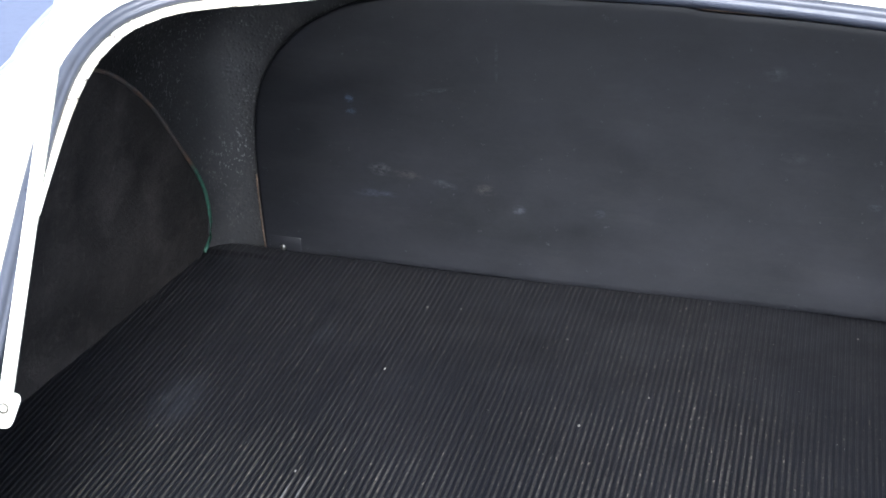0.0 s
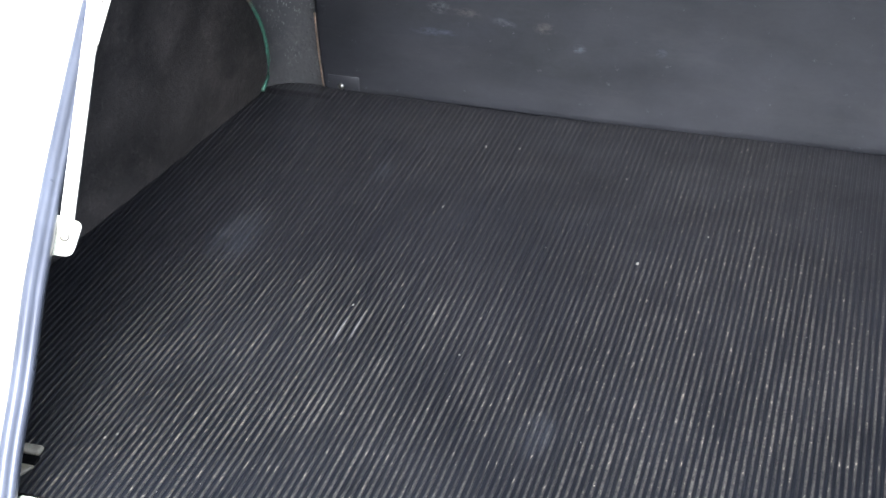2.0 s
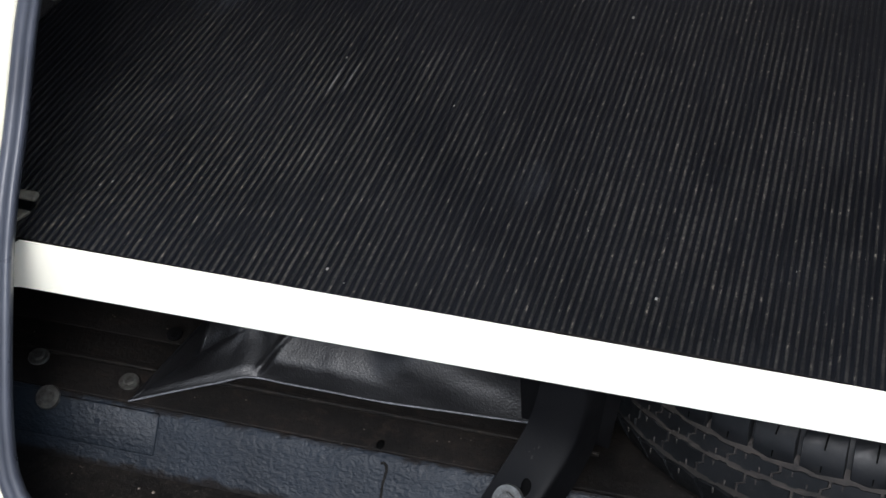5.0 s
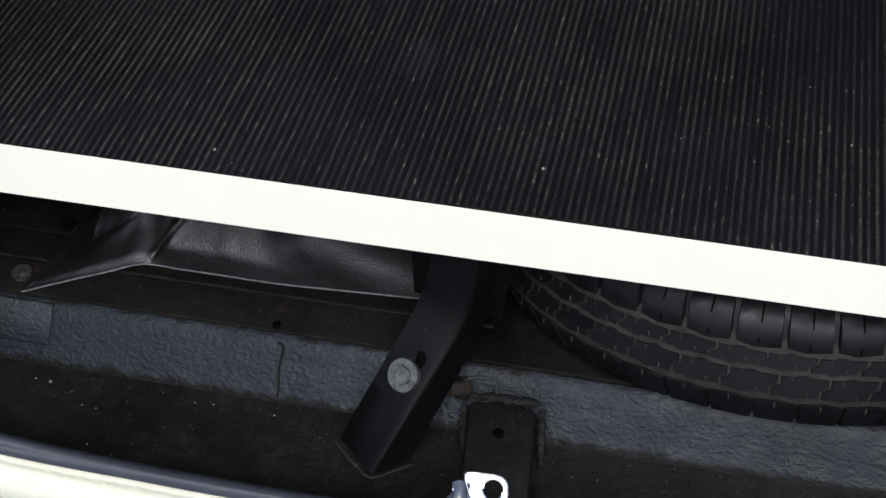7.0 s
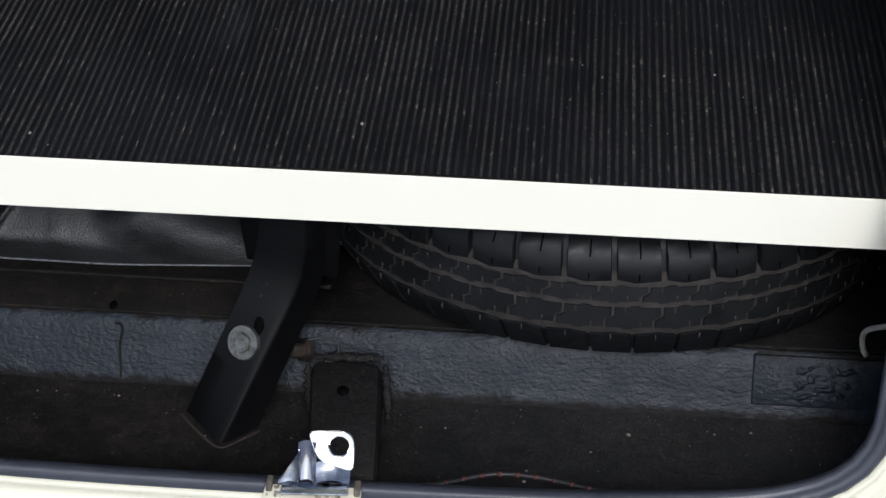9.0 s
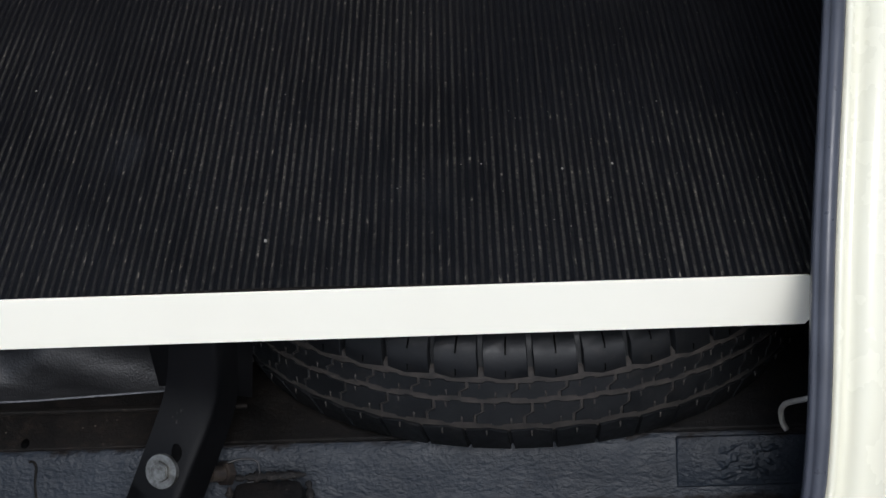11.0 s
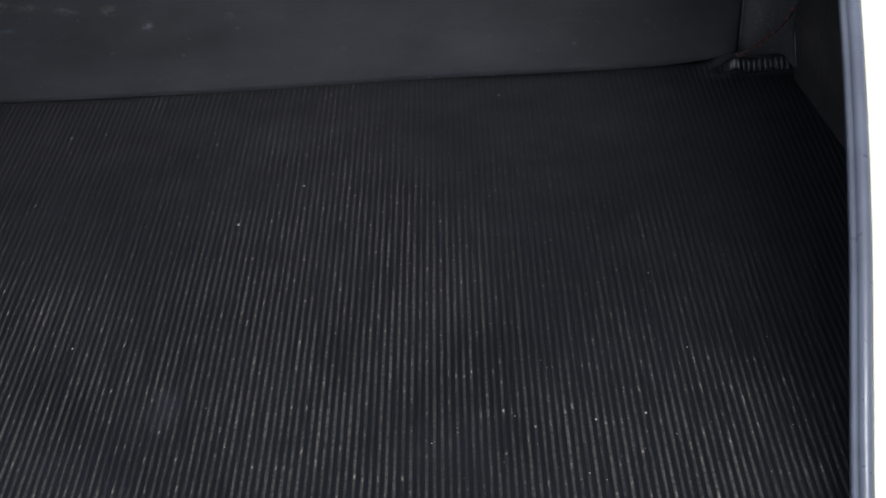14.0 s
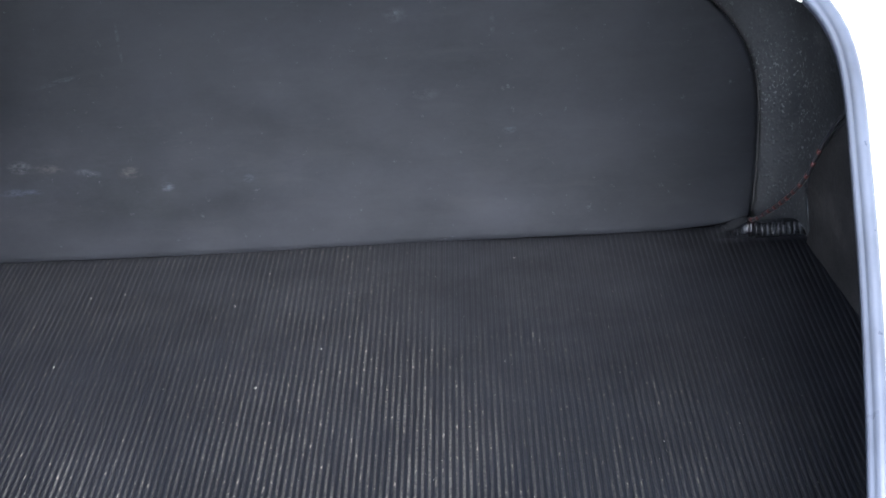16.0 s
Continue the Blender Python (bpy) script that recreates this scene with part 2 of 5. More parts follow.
def skin_black():
    m = Mat("bumpy_black_paint", rough=0.5)
    col = m.mix(m.ramp(m.noise(7, 6, 0.65), 0.34, 0.68), (0.0068, 0.0069, 0.0073), (0.0240, 0.0233, 0.0230))
    patch = m.ramp(m.noise(6.0, 5, 0.7), 0.44, 0.60, 0.05, 1.0)
    chip = m.ramp(m.noise(1.0, 2.5, 0.55, co=m.scaled(260, 260, 170)), 0.57, 0.65)
    fl = m.math("MULTIPLY", chip, m.math("MULTIPLY", patch, m.ramp(m.noise(70, 2), 0.36, 0.54)))
    col = m.mix(m.math("MULTIPLY", fl, 0.60), col, (0.20, 0.197, 0.19))
    dust = m.ramp(m.noise(30, 7, 0.8), 0.54, 0.72, 0, 0.4)
    col = m.mix(dust, col, (0.075, 0.068, 0.062))
    lumps = m.math("ADD", m.ramp(m.voronoi(150), 0.0, 0.5, 1, 0), m.noise(110, 4))
    m.set(Base_Color=col, Roughness=m.ramp(m.noise(30, 3), 0.3, 0.7, 0.40, 0.6), Normal=m.bump(lumps, 0.3, 0.0015))
    return m.m


def chassis_black():
    m = Mat("worn_black_underseal", rough=0.7, spec=0.07)
    col = m.mix(m.ramp(m.noise(9, 5), 0.35, 0.68), (0.0030, 0.0030, 0.0029), (0.0075, 0.0066, 0.0058))
    rust = m.ramp(m.noise(55, 9, 0.85), 0.50, 0.66)
    col = m.mix(m.math("MULTIPLY", rust, 0.40), col, (0.030, 0.0235, 0.019))
    blotch = m.math("MULTIPLY", m.ramp(m.noise(7, 5, 0.7), 0.44, 0.62), m.ramp(m.noise(90, 6, 0.8), 0.40, 0.62))
    col = m.mix(m.math("MULTIPLY", blotch, 0.34), col, (0.030, 0.0225, 0.0175))
    smear = m.math("MULTIPLY", m.ramp(m.noise(1.0, 5, 0.7, co=m.scaled(22, 150, 150)), 0.52, 0.66), m.ramp(m.noise(5, 3), 0.40, 0.60))
    col = m.mix(m.math("MULTIPLY", smear, 0.30), col, (0.026, 0.022, 0.019))
    sep = m.node("ShaderNodeSeparateXYZ")
    m.put(sep.inputs[0], m.co)
    # the colour turns paler blue-grey towards the right, broken up by noise
    dusty = m.math("MULTIPLY", m.ramp(m.math("ADD", sep.outputs["X"], m.ramp(m.noise(6, 5, 0.7), 0.3, 0.7, -0.15, 0.15)), -0.05, 0.35), m.ramp(m.noise(110, 6, 0.8), 0.35, 0.65, 0.3, 1.0))
    col = m.mix(m.math("MULTIPLY", dusty, 0.72), col, (0.0205, 0.0212, 0.0228))
    sand = m.math("MULTIPLY", m.ramp(m.noise(1.0, 3, 0.7, co=m.scaled(330, 330, 330)), 0.58, 0.70), m.ramp(m.noise(14, 6, 0.75), 0.40, 0.62, 0.15, 1.0))
    col = m.mix(m.math("MULTIPLY", sand, 0.8), col, (0.080, 0.068, 0.055))
    grit = m.math("MULTIPLY", m.ramp(m.voronoi(120), 0.14, 0.06), m.ramp(m.noise(45, 2), 0.60, 0.66))
    col = m.mix(m.math("MULTIPLY", grit, 0.7), col, (0.28, 0.25, 0.20))
    m.set(Base_Color=col, Roughness=m.ramp(m.noise(35, 4), 0.3, 0.7, 0.42, 0.75), Specular_IOR_Level=0.14, Normal=m.bump(m.noise(190, 5, 0.7), 0.7, 0.003))
    return m.m


def beam_paint():
    m = Mat("thick_brushed_black_paint", rough=0.45, spec=0.25)
    col = m.mix(m.ramp(m.noise(10, 5), 0.35, 0.7), (0.0074, 0.0104, 0.0150), (0.0130, 0.0178, 0.0248))
    brown = m.ramp(m.noise(26, 6, 0.7), 0.62, 0.74, 0, 0.5)
    col = m.mix(brown, col, (0.022, 0.017, 0.013))
    # old dirt has crept ragged over the foot and the crest
    sep = m.node("ShaderNodeSeparateXYZ")
    m.put(sep.inputs[0], m.co)
    ragged = m.math("ADD", sep.outputs["Z"], m.ramp(m.noise(1.0, 6, 0.7, co=m.scaled(34, 34, 60)), 0.3, 0.7, -0.0045, 0.0045))
    dirt = m.math("MAXIMUM", m.ramp(ragged, 0.4075, 0.4025), m.ramp(ragged, 0.4575, 0.4610))
    col = m.mix(m.math("MULTIPLY", dirt, 0.9), col, (0.0085, 0.0070, 0.0060))
    wrinkles = m.math("ADD", m.noise(1.0, 3, 0.6, co=m.scaled(115, 190, 190), distortion=0.25), m.math("MULTIPLY", m.noise(1.0, 1.5, 0.5, co=m.scaled(190, 230, 230)), 0.6))
    runs = m.ramp(m.noise(1.0, 2, 0.4, co=m.scaled(22, 40, 40)), 0.35, 0.65)
    fine = m.bump(wrinkles, 0.75, 0.0018)
    gloss = m.math("MULTIPLY", m.math("SUBTRACT", 1.0, m.math("MULTIPLY", dirt, 0.7)), 0.20)
    m.set(Base_Color=col, Specular_IOR_Level=gloss, Roughness=m.ramp(m.noise(50, 4), 0.3, 0.7, 0.36, 0.52), Normal=m.bump(runs, 0.12, 0.0040, normal=fine))
    return m.m


def bracket_paint():
    m = Mat("satin_black_steel", rough=0.45, spec=0.13)
    col = m.mix(m.ramp(m.noise(14, 5), 0.35, 0.7), (0.0022, 0.0022, 0.0025), (0.0042, 0.0042, 0.0045))
    scr = m.ramp(m.noise(1.0, 4, 0.7, co=m.scaled(60, 60, 18)), 0.68, 0.74, 0, 0.5)
    col = m.mix(scr, col, (0.07, 0.065, 0.06))
    m.set(Base_Color=col, Roughness=m.ramp(m.noise(40, 4), 0.3, 0.7, 0.34, 0.50), Normal=m.bump(m.noise(200, 3), 0.15, 0.001))
    return m.m


def leather_black():
    m = Mat("black_leathercloth", rough=0.34, spec=0.45)
    col = m.mix(m.ramp(m.noise(8, 4), 0.3, 0.7), (0.004, 0.004, 0.0045), (0.009, 0.009, 0.010))
    grain = m.voronoi(430, feature="F1")
    wrink = m.noise(1.0, 4, 0.6, co=m.scaled(60, 40, 40), distortion=1.0)
    fine = m.bump(grain, 0.30, 0.0010)
    m.set(Base_Color=col, Roughness=m.ramp(m.noise(30, 4), 0.3, 0.7, 0.32, 0.48), Normal=m.bump(wrink, 0.10, 0.003, normal=fine))
    return m.m


def tyre_rubber():
    m = Mat("tyre_rubber", rough=0.48, spec=0.30)
    col = m.mix(m.ramp(m.noise(20, 5), 0.3, 0.7), (0.0030, 0.0036, 0.0044), (0.0068, 0.0074, 0.0084))
    dusty = m.ramp(m.noise(45, 6, 0.75), 0.55, 0.75, 0, 0.45)
    col = m.mix(dusty, col, (0.026, 0.023, 0.020))
    m.set(Base_Color=col, Roughness=m.ramp(m.noise(60, 4), 0.3, 0.7, 0.42, 0.65), Normal=m.bump(m.noise(300, 3), 0.2, 0.001))
    return m.m


def dusty_groove():
    m = Mat("dusty_tyre_groove", rough=0.85)
    col = m.mix(m.ramp(m.noise(70, 5), 0.3, 0.7), (0.009, 0.0076, 0.0066), (0.030, 0.0245, 0.0208))
    m.set(Base_Color=col)
    return m.m


def chrome():
    m = Mat("chrome_plate", rough=0.08, metal=1.0, color=(0.86, 0.87, 0.89))
    m.set(Roughness=m.ramp(m.noise(80, 4), 0.4, 0.75, 0.05, 0.25), Normal=m.bump(m.noise(60, 2), 0.05, 0.001))
    return m.m


def dark_chrome():
    # the dark blue reflections of the lower faces are put into this chrome's colour
    m = Mat("dark_reflection_chrome", rough=0.14, metal=1.0)
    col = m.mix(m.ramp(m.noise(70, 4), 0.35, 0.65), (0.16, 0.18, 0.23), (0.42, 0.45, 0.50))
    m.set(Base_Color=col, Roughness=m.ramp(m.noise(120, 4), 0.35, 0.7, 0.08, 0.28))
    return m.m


def ledge_paint():
    m = Mat("rust_stained_black_paint", rough=0.75, spec=0.15)
    col = m.mix(m.ramp(m.noise(14, 6, 0.65), 0.35, 0.68), (0.0040, 0.0036, 0.0033), (0.0098, 0.0082, 0.0072))
    rust = m.ramp(m.noise(60, 8, 0.8), 0.52, 0.70, 0, 0.55)
    col = m.mix(rust, col, (0.034, 0.024, 0.018))
    sand = m.math("MULTIPLY", m.ramp(m.noise(1.0, 3, 0.7, co=m.scaled(300, 300, 300)), 0.62, 0.72), m.ramp(m.noise(18, 5, 0.7), 0.42, 0.62, 0.1, 1.0))
    col = m.mix(m.math("MULTIPLY", sand, 0.6), col, (0.075, 0.062, 0.050))
    grit = m.math("MULTIPLY", m.ramp(m.voronoi(120), 0.14, 0.06), m.ramp(m.noise(45, 2), 0.58, 0.64))
    col = m.mix(m.math("MULTIPLY", grit, 0.7), col, (0.28, 0.25, 0.20))
    m.set(Base_Color=col, Normal=m.bump(m.noise(170, 5, 0.7), 0.7, 0.003))
    return m.m


def zinc():
    m = Mat("dull_zinc", rough=0.42, metal=0.9)
    col = m.mix(m.ramp(m.noise(110, 6, 0.7), 0.35, 0.65), (0.24, 0.24, 0.225), (0.095, 0.09, 0.08))
    m.set(Base_Color=col, Normal=m.bump(m.noise(300, 3), 0.25, 0.001))
    return m.m


def plain(name, a, b, rough, scale=40, bump=0.15, spec=0.4):
    m = Mat(name, rough=rough, spec=spec)
    m.set(Base_Color=m.mix(m.ramp(m.noise(scale, 4), 0.35, 0.65), a, b), Normal=m.bump(m.noise(scale * 5, 3), bump, 0.001))
    return m.m


def faded_cord():
    """Cord still green at its two ends, rubbed to grey and rusty brown between."""
    m = Mat("faded_cord", rough=0.7)
    sep = m.node("ShaderNodeSeparateXYZ")
    m.put(sep.inputs[0], m.co)
    along = m.math("ADD", sep.outputs["Y"], m.ramp(m.noise(14, 3), 0.3, 0.7, -0.02, 0.02))
    col = m.mix(m.ramp(m.noise(26, 4), 0.40, 0.60), (0.062, 0.056, 0.050), (0.120, 0.070, 0.046))
    green = m.math("MAXIMUM", m.ramp(along, 1.045, 1.085), m.ramp(along, 0.78, 0.73))
    col = m.mix(green, col, (0.030, 0.105, 0.068))
    m.set(Base_Color=m.mix(m.ramp(m.noise(160, 3), 0.45, 0.65, 0, 0.5), col, (0.02, 0.02, 0.018)), Normal=m.bump(m.noise(300, 3), 0.4, 0.001))
    return m.m


def ground_concrete():
    m = Mat("grey_concrete", rough=0.8)
    col = m.mix(m.ramp(m.noise(0.6, 6), 0.3, 0.7), (0.095, 0.107, 0.150), (0.120, 0.134, 0.182))
    col = m.mix(m.ramp(m.noise(30, 4), 0.5, 0.8, 0, 0.4), col, (0.075, 0.085, 0.115))
    m.set(Base_Color=col, Normal=m.bump(m.noise(60, 5), 0.3, 0.004))
    return m.m


SCUFFS = [
    (-0.459, 0.862, 0.018, 0.010, 0, (0.17, 0.17, 0.18)),
    (-0.414, 0.857, 0.022, 0.007, -6, (0.12, 0.105, 0.095)),
    (-0.354, 0.847, 0.020, 0.006, -10, (0.11, 0.115, 0.13)),
    (-0.288, 0.844, 0.018, 0.009, 0, (0.14, 0.125, 0.11)),
    (-0.466, 0.820, 0.036, 0.006, 0, (0.085, 0.10, 0.15)),
    (-0.233, 0.817, 0.010, 0.007, 0, (0.14, 0.15, 0.18)),
    (-0.106, 0.824, 0.008, 0.007, 0, (0.11, 0.125, 0.18)),
    (-0.510, 0.973, 0.007, 0.010, 0, (0.16, 0.22, 0.36)),
    (-0.507, 0.953, 0.009, 0.006, 20, (0.16, 0.22, 0.36)),
    (-0.380, 0.997, 0.034, 0.004, 14, (0.10, 0.11, 0.13)),
    (-0.278, 1.053, 0.003, 0.028, 2, (0.13, 0.13, 0.14)),
    (0.140, 1.073, 0.018, 0.012, 8, (0.085, 0.085, 0.09)),
    (0.284, 1.050, 0.004, 0.018, 0, (0.09, 0.09, 0.095)),
    (0.303, 0.881, 0.010, 0.006, 0, (0.12, 0.13, 0.16)),
    (0.176, 0.945, 0.020, 0.010, 0, (0.07, 0.07, 0.075)),
]
CREAM, FLANGE, STRIP, SEAL = cream_paint(), flange_paint(), strip_paint(), seal_rubber()
MAT_RUBBER, VINYL, BOARD, SKIN = mat_rubber(), panel_vinyl(SCUFFS), board_black(), skin_black()
CHASSIS, BEAM, BRACKET, LEATHER = chassis_black(), beam_paint(), bracket_paint(), leather_black()
TYRE, GROOVE, CHROME, ZINC = tyre_rubber(), dusty_groove(), chrome(), zinc()
DARK_CHROME, LEDGE_PAINT = dark_chrome(), ledge_paint()
# cheek chrome, darkened less: a dimmer reflection put into the colour
CHEEK = Mat("half_dark_chrome", rough=0.16, metal=1.0, color=(0.58, 0.59, 0.64)).m
WOOD_EDGE = plain("raw_board_edge", (0.16, 0.11, 0.075), (0.09, 0.065, 0.045), 0.8, 60)
CORD = faded_cord()
GREY_TRIM = plain("edge_highlight_grey", (0.09, 0.085, 0.08), (0.06, 0.058, 0.055), 0.7, 90)
WIRE_BLACK = plain("black_wire", (0.012, 0.012, 0.013), (0.02, 0.02, 0.02), 0.45, 60)
WIRE_RED = plain("red_wire_stripe", (0.110, 0.030, 0.024), (0.050, 0.017, 0.014), 0.5, 60)
WIRE_GREY = plain("grey_wire", (0.36, 0.34, 0.30), (0.28, 0.26, 0.23), 0.5, 60)
STITCH = plain("pale_stitching", (0.150, 0.154, 0.168), (0.060, 0.062, 0.070), 0.5, 160)
CRUMB = plain("pale_grit", (0.27, 0.255, 0.225), (0.15, 0.14, 0.12), 0.8, 200)
GRIT = plain("brown_grit", (0.24, 0.20, 0.16), (0.11, 0.09, 0.07), 0.85, 200)
# cream darkened for the tab's shade; also real grime on the striker's ears
TAB = plain("grimy_shaded_cream_paint", (0.15, 0.138, 0.108), (0.075, 0.065, 0.048), 0.6, 50)
HOLE = plain("dark_hole", (0.002, 0.002, 0.002), (0.003, 0.003, 0.003), 0.95, 60, spec=0.02)
STEEL = plain("black_steel_wheel", (0.02, 0.02, 0.021), (0.03, 0.03, 0.03), 0.4, 30)


# ================= mesh helpers =================
def thing(name, label, category, group="", kind="", at=(0, 0, 0)):
    ob = new(name)
    ob.empty_display_size = 0.05
    ob.location = at
    return tagged(ob, label, category, group, kind)


def part(name, bm, material, parent=None, label="", smooth=True, keep=False):
    """Links a bmesh, in world coordinates, as one mesh object under a thing or part."""
    bmesh.ops.recalc_face_normals(bm, faces=bm.faces)
    me = bpy.data.meshes.new(name)
    bm.to_mesh(me)
    bm.free()
    for m in material if isinstance(material, (list, tuple)) else [material]:
        me.materials.append(m)
    for p in me.polygons:
        p.use_smooth = smooth
    ob = new(name, me)
    if parent is not None:
        off = Vector((0, 0, 0))
        q = parent
        while q is not None:
            off += q.location
            q = q.parent
        ob.parent = parent
        me.transform(Matrix.Translation(-off))
    if label:
        ob["label"] = label
    return ob


def spline(pts, n, closed=False):
    """n points evenly spread along a Catmull-Rom curve through pts."""
    pts = [Vector(p) for p in pts]
    k = len(pts)
    dense = []
    spans = k if closed else k - 1
    for i in range(spans):
        get = (lambda j: pts[j % k]) if closed else (lambda j: pts[max(0, min(k - 1, j))])
        a, b, c, d = get(i - 1), get(i), get(i + 1), get(i + 2)
        for s in range(16):
            t = s / 16
            dense.append(0.5 * (2 * b + (c - a) * t + (2 * a - 5 * b + 4 * c - d) * t * t + (3 * b - a - 3 * c + d) * t**3))
    dense.append(pts[0] if closed else pts[-1])
    run = [0.0]
    for a, b in zip(dense, dense[1:]):
        run.append(run[-1] + (b - a).length)
    out, j = [], 0
    count = n if closed else n - 1
    for i in range(n):
        want = run[-1] * i / count
        while j < len(run) - 2 and run[j + 1] < want:
            j += 1
        f = (want - run[j]) / max(1e-9, run[j + 1] - run[j])
        out.append(dense[j].lerp(dense[j + 1], min(1, max(0, f))))
    return out


def loft(rings, closed_ring=True, cap=False, closed_path=False):
    bm = bmesh.new()
    vs = [[bm.verts.new(p) for p in ring] for ring in rings]
    n = len(rings[0])
    for i in range(len(rings) if closed_path else len(rings) - 1):
        a, b = vs[i], vs[(i + 1) % len(rings)]
        for j in range(n if closed_ring else n - 1):
            k = (j + 1) % n
            bm.faces.new((a[j], a[k], b[k], b[j]))
    if cap:
        bm.faces.new(vs[0])
        bm.faces.new(vs[-1][::-1])
    return bm


def tube(pts, r, sides=8, closed=False, squash=1.0, up=(0, 0, 1)):
    pts = [Vector(p) for p in pts]
    rings = []
    n = len(pts)
    for i, p in enumerate(pts):
        t = (pts[(i + 1) % n] - pts[i - 1]) if closed else (pts[min(n - 1, i + 1)] - pts[max(0, i - 1)])
        t.normalize()
        s = t.cross(Vector(up))
        if s.length < 1e-4:
            s = t.cross(Vector((1, 0, 0)))
        s.normalize()
        u = s.cross(t)
        rr = r[i] if isinstance(r, list) else r
        rings.append([p + rr * (math.cos(a) * s + squash * math.sin(a) * u) for a in (2 * math.pi * k / sides for k in range(sides))])
    return loft(rings, True, not closed, closed)


def block(lo, hi, bevel=0.0, seg=2, m=None):
    bm = bmesh.new()
    bmesh.ops.create_cube(bm, size=1)
    lo, hi = Vector(lo), Vector(hi)
    for v in bm.verts:
        v.co = Vector([(lo[i] + hi[i]) / 2 + v.co[i] * (hi[i] - lo[i]) for i in range(3)])
    if bevel:
        bmesh.ops.bevel(bm, geom=bm.edges[:], offset=bevel, segments=seg, affect="EDGES", profile=0.5)
    if m is not None:
        bm.transform(m)
    return bm


def prism(outline, extrude, bevel=0.0, seg=2):
    """A flat outline (list of 3D points) pushed along a vector."""
    bm = bmesh.new()
    e = Vector(extrude)
    a = [bm.verts.new(Vector(p)) for p in outline]
    b = [bm.verts.new(Vector(p) + e) for p in outline]
    bm.faces.new(a)
    bm.faces.new(b[::-1])
    n = len(a)
    for i in range(n):
        bm.faces.new((a[i], a[(i + 1) % n], b[(i + 1) % n], b[i]))
    if bevel:
        bmesh.ops.recalc_face_normals(bm, faces=bm.faces)
        bmesh.ops.bevel(bm, geom=bm.edges[:], offset=bevel, segments=seg, affect="EDGES", profile=0.5)
    return bm


def smoothed(ob, angle=35):
    """Flat facets above the angle, soft below it."""
    me = ob.data
    me.set_sharp_from_angle(angle=radians(angle))
    return ob


# ================= the opening's outline =================
PROFILE = [(0.30, -0.22), (0.45, -0.18), (0.65, -0.10), (0.84, 0.03), (1.0, 0.22), (1.1, 0.34), (1.2, 0.47), (1.295, 0.62), (1.36, 0.75)]
_pz, _py = [p[0] for p in PROFILE], [p[1] for p in PROFILE]


def profile_y(z):
    return float(sum(np.interp(z + d, _pz, _py) for d in (-0.06, -0.03, 0, 0.03, 0.06)) / 5)


RIGHT = [(0, 0.4476), (0.2533, 0.4512), (0.4439, 0.4614), (0.519, 0.4758), (0.5583, 0.4964), (0.5791, 0.5274), (0.5845, 0.5756), (0.5872, 0.64),
         (0.5892, 0.7), (0.5932, 0.77), (0.6032, 0.855), (0.6182, 0.94), (0.6322, 1.03), (0.6422, 1.11), (0.6492, 1.175), (0.6452, 1.212),
         (0.6272, 1.24), (0.6002, 1.256), (0.5502, 1.27), (0.4322, 1.2835), (0.2622, 1.2938), (0, 1.2998)]
LEFT = [(0.2473, 0.4481), (0.4371, 0.4559), (0.5071, 0.4696), (0.5377, 0.4911), (0.5531, 0.5239), (0.5612, 0.5749), (0.5651, 0.6197), (0.5708, 0.6693),
        (0.578, 0.7189), (0.5827, 0.7685), (0.5859, 0.8183), (0.5925, 0.8581), (0.6017, 0.8979), (0.6103, 0.9378), (0.6186, 0.9776), (0.6269, 1.0273),
        (0.6399, 1.107), (0.6482, 1.1719), (0.6454, 1.2095), (0.6257, 1.2385), (0.5975, 1.2545), (0.5469, 1.2686), (0.4298, 1.2820), (0.2609, 1.2925)]
OUT = [(x, profile_y(z), z) for x, z in RIGHT] + [(-x, profile_y(z), z) for x, z in LEFT[::-1]]
RIM = spline(OUT, 220, closed=True)


def rim_frames():
    frames = []
    n = len(RIM)
    for i, p in enumerate(RIM):
        t = (RIM[(i + 1) % n] - RIM[i - 1]).normalized()
        s = (profile_y(p.z + 0.02) - profile_y(p.z - 0.02)) / 0.04
        nrm = Vector((0, -1, s)).normalized()
        o = t.cross(nrm).normalized()
        mid = Vector((0, profile_y(0.87), 0.87))
        if o.dot(p - mid) < 0:
            o = -o
        frames.append((p, t, o, nrm))
    return frames


FRAMES = rim_frames()


def rim_ring(d, h):
    """The outline pushed outwards by d in its surface and out of it by h; each may be a pair, for the sides and for the middle of the lower lip."""
    d, d_low = d if isinstance(d, tuple) else (d, d)
    h, h_low = h if isinstance(h, tuple) else (h, h)
    ring = []
    for p, t, o, nrm in FRAMES:
        w = min(1.0, max(0.0, (0.53 - abs(p.x)) / 0.22)) if p.z < 0.55 else 0.0
        ring.append(p + o * (d + (d_low - d) * w) + nrm * (h + (h_low - h) * w))
    return ring


SHELF = 0.70

# ================= ground =================
bm = bmesh.new()
bmesh.ops.create_grid(bm, x_segments=2, y_segments=2, size=60)
tagged(part("ground", bm, ground_concrete()), "plain grey concrete ground round the car", "ground", kind="structure")

# ================= the car =================
car = thing("car", "cream painted classic car with its boot standing open", "car")

def clamp01(v):
    return max(0.0, min(1.0, v))


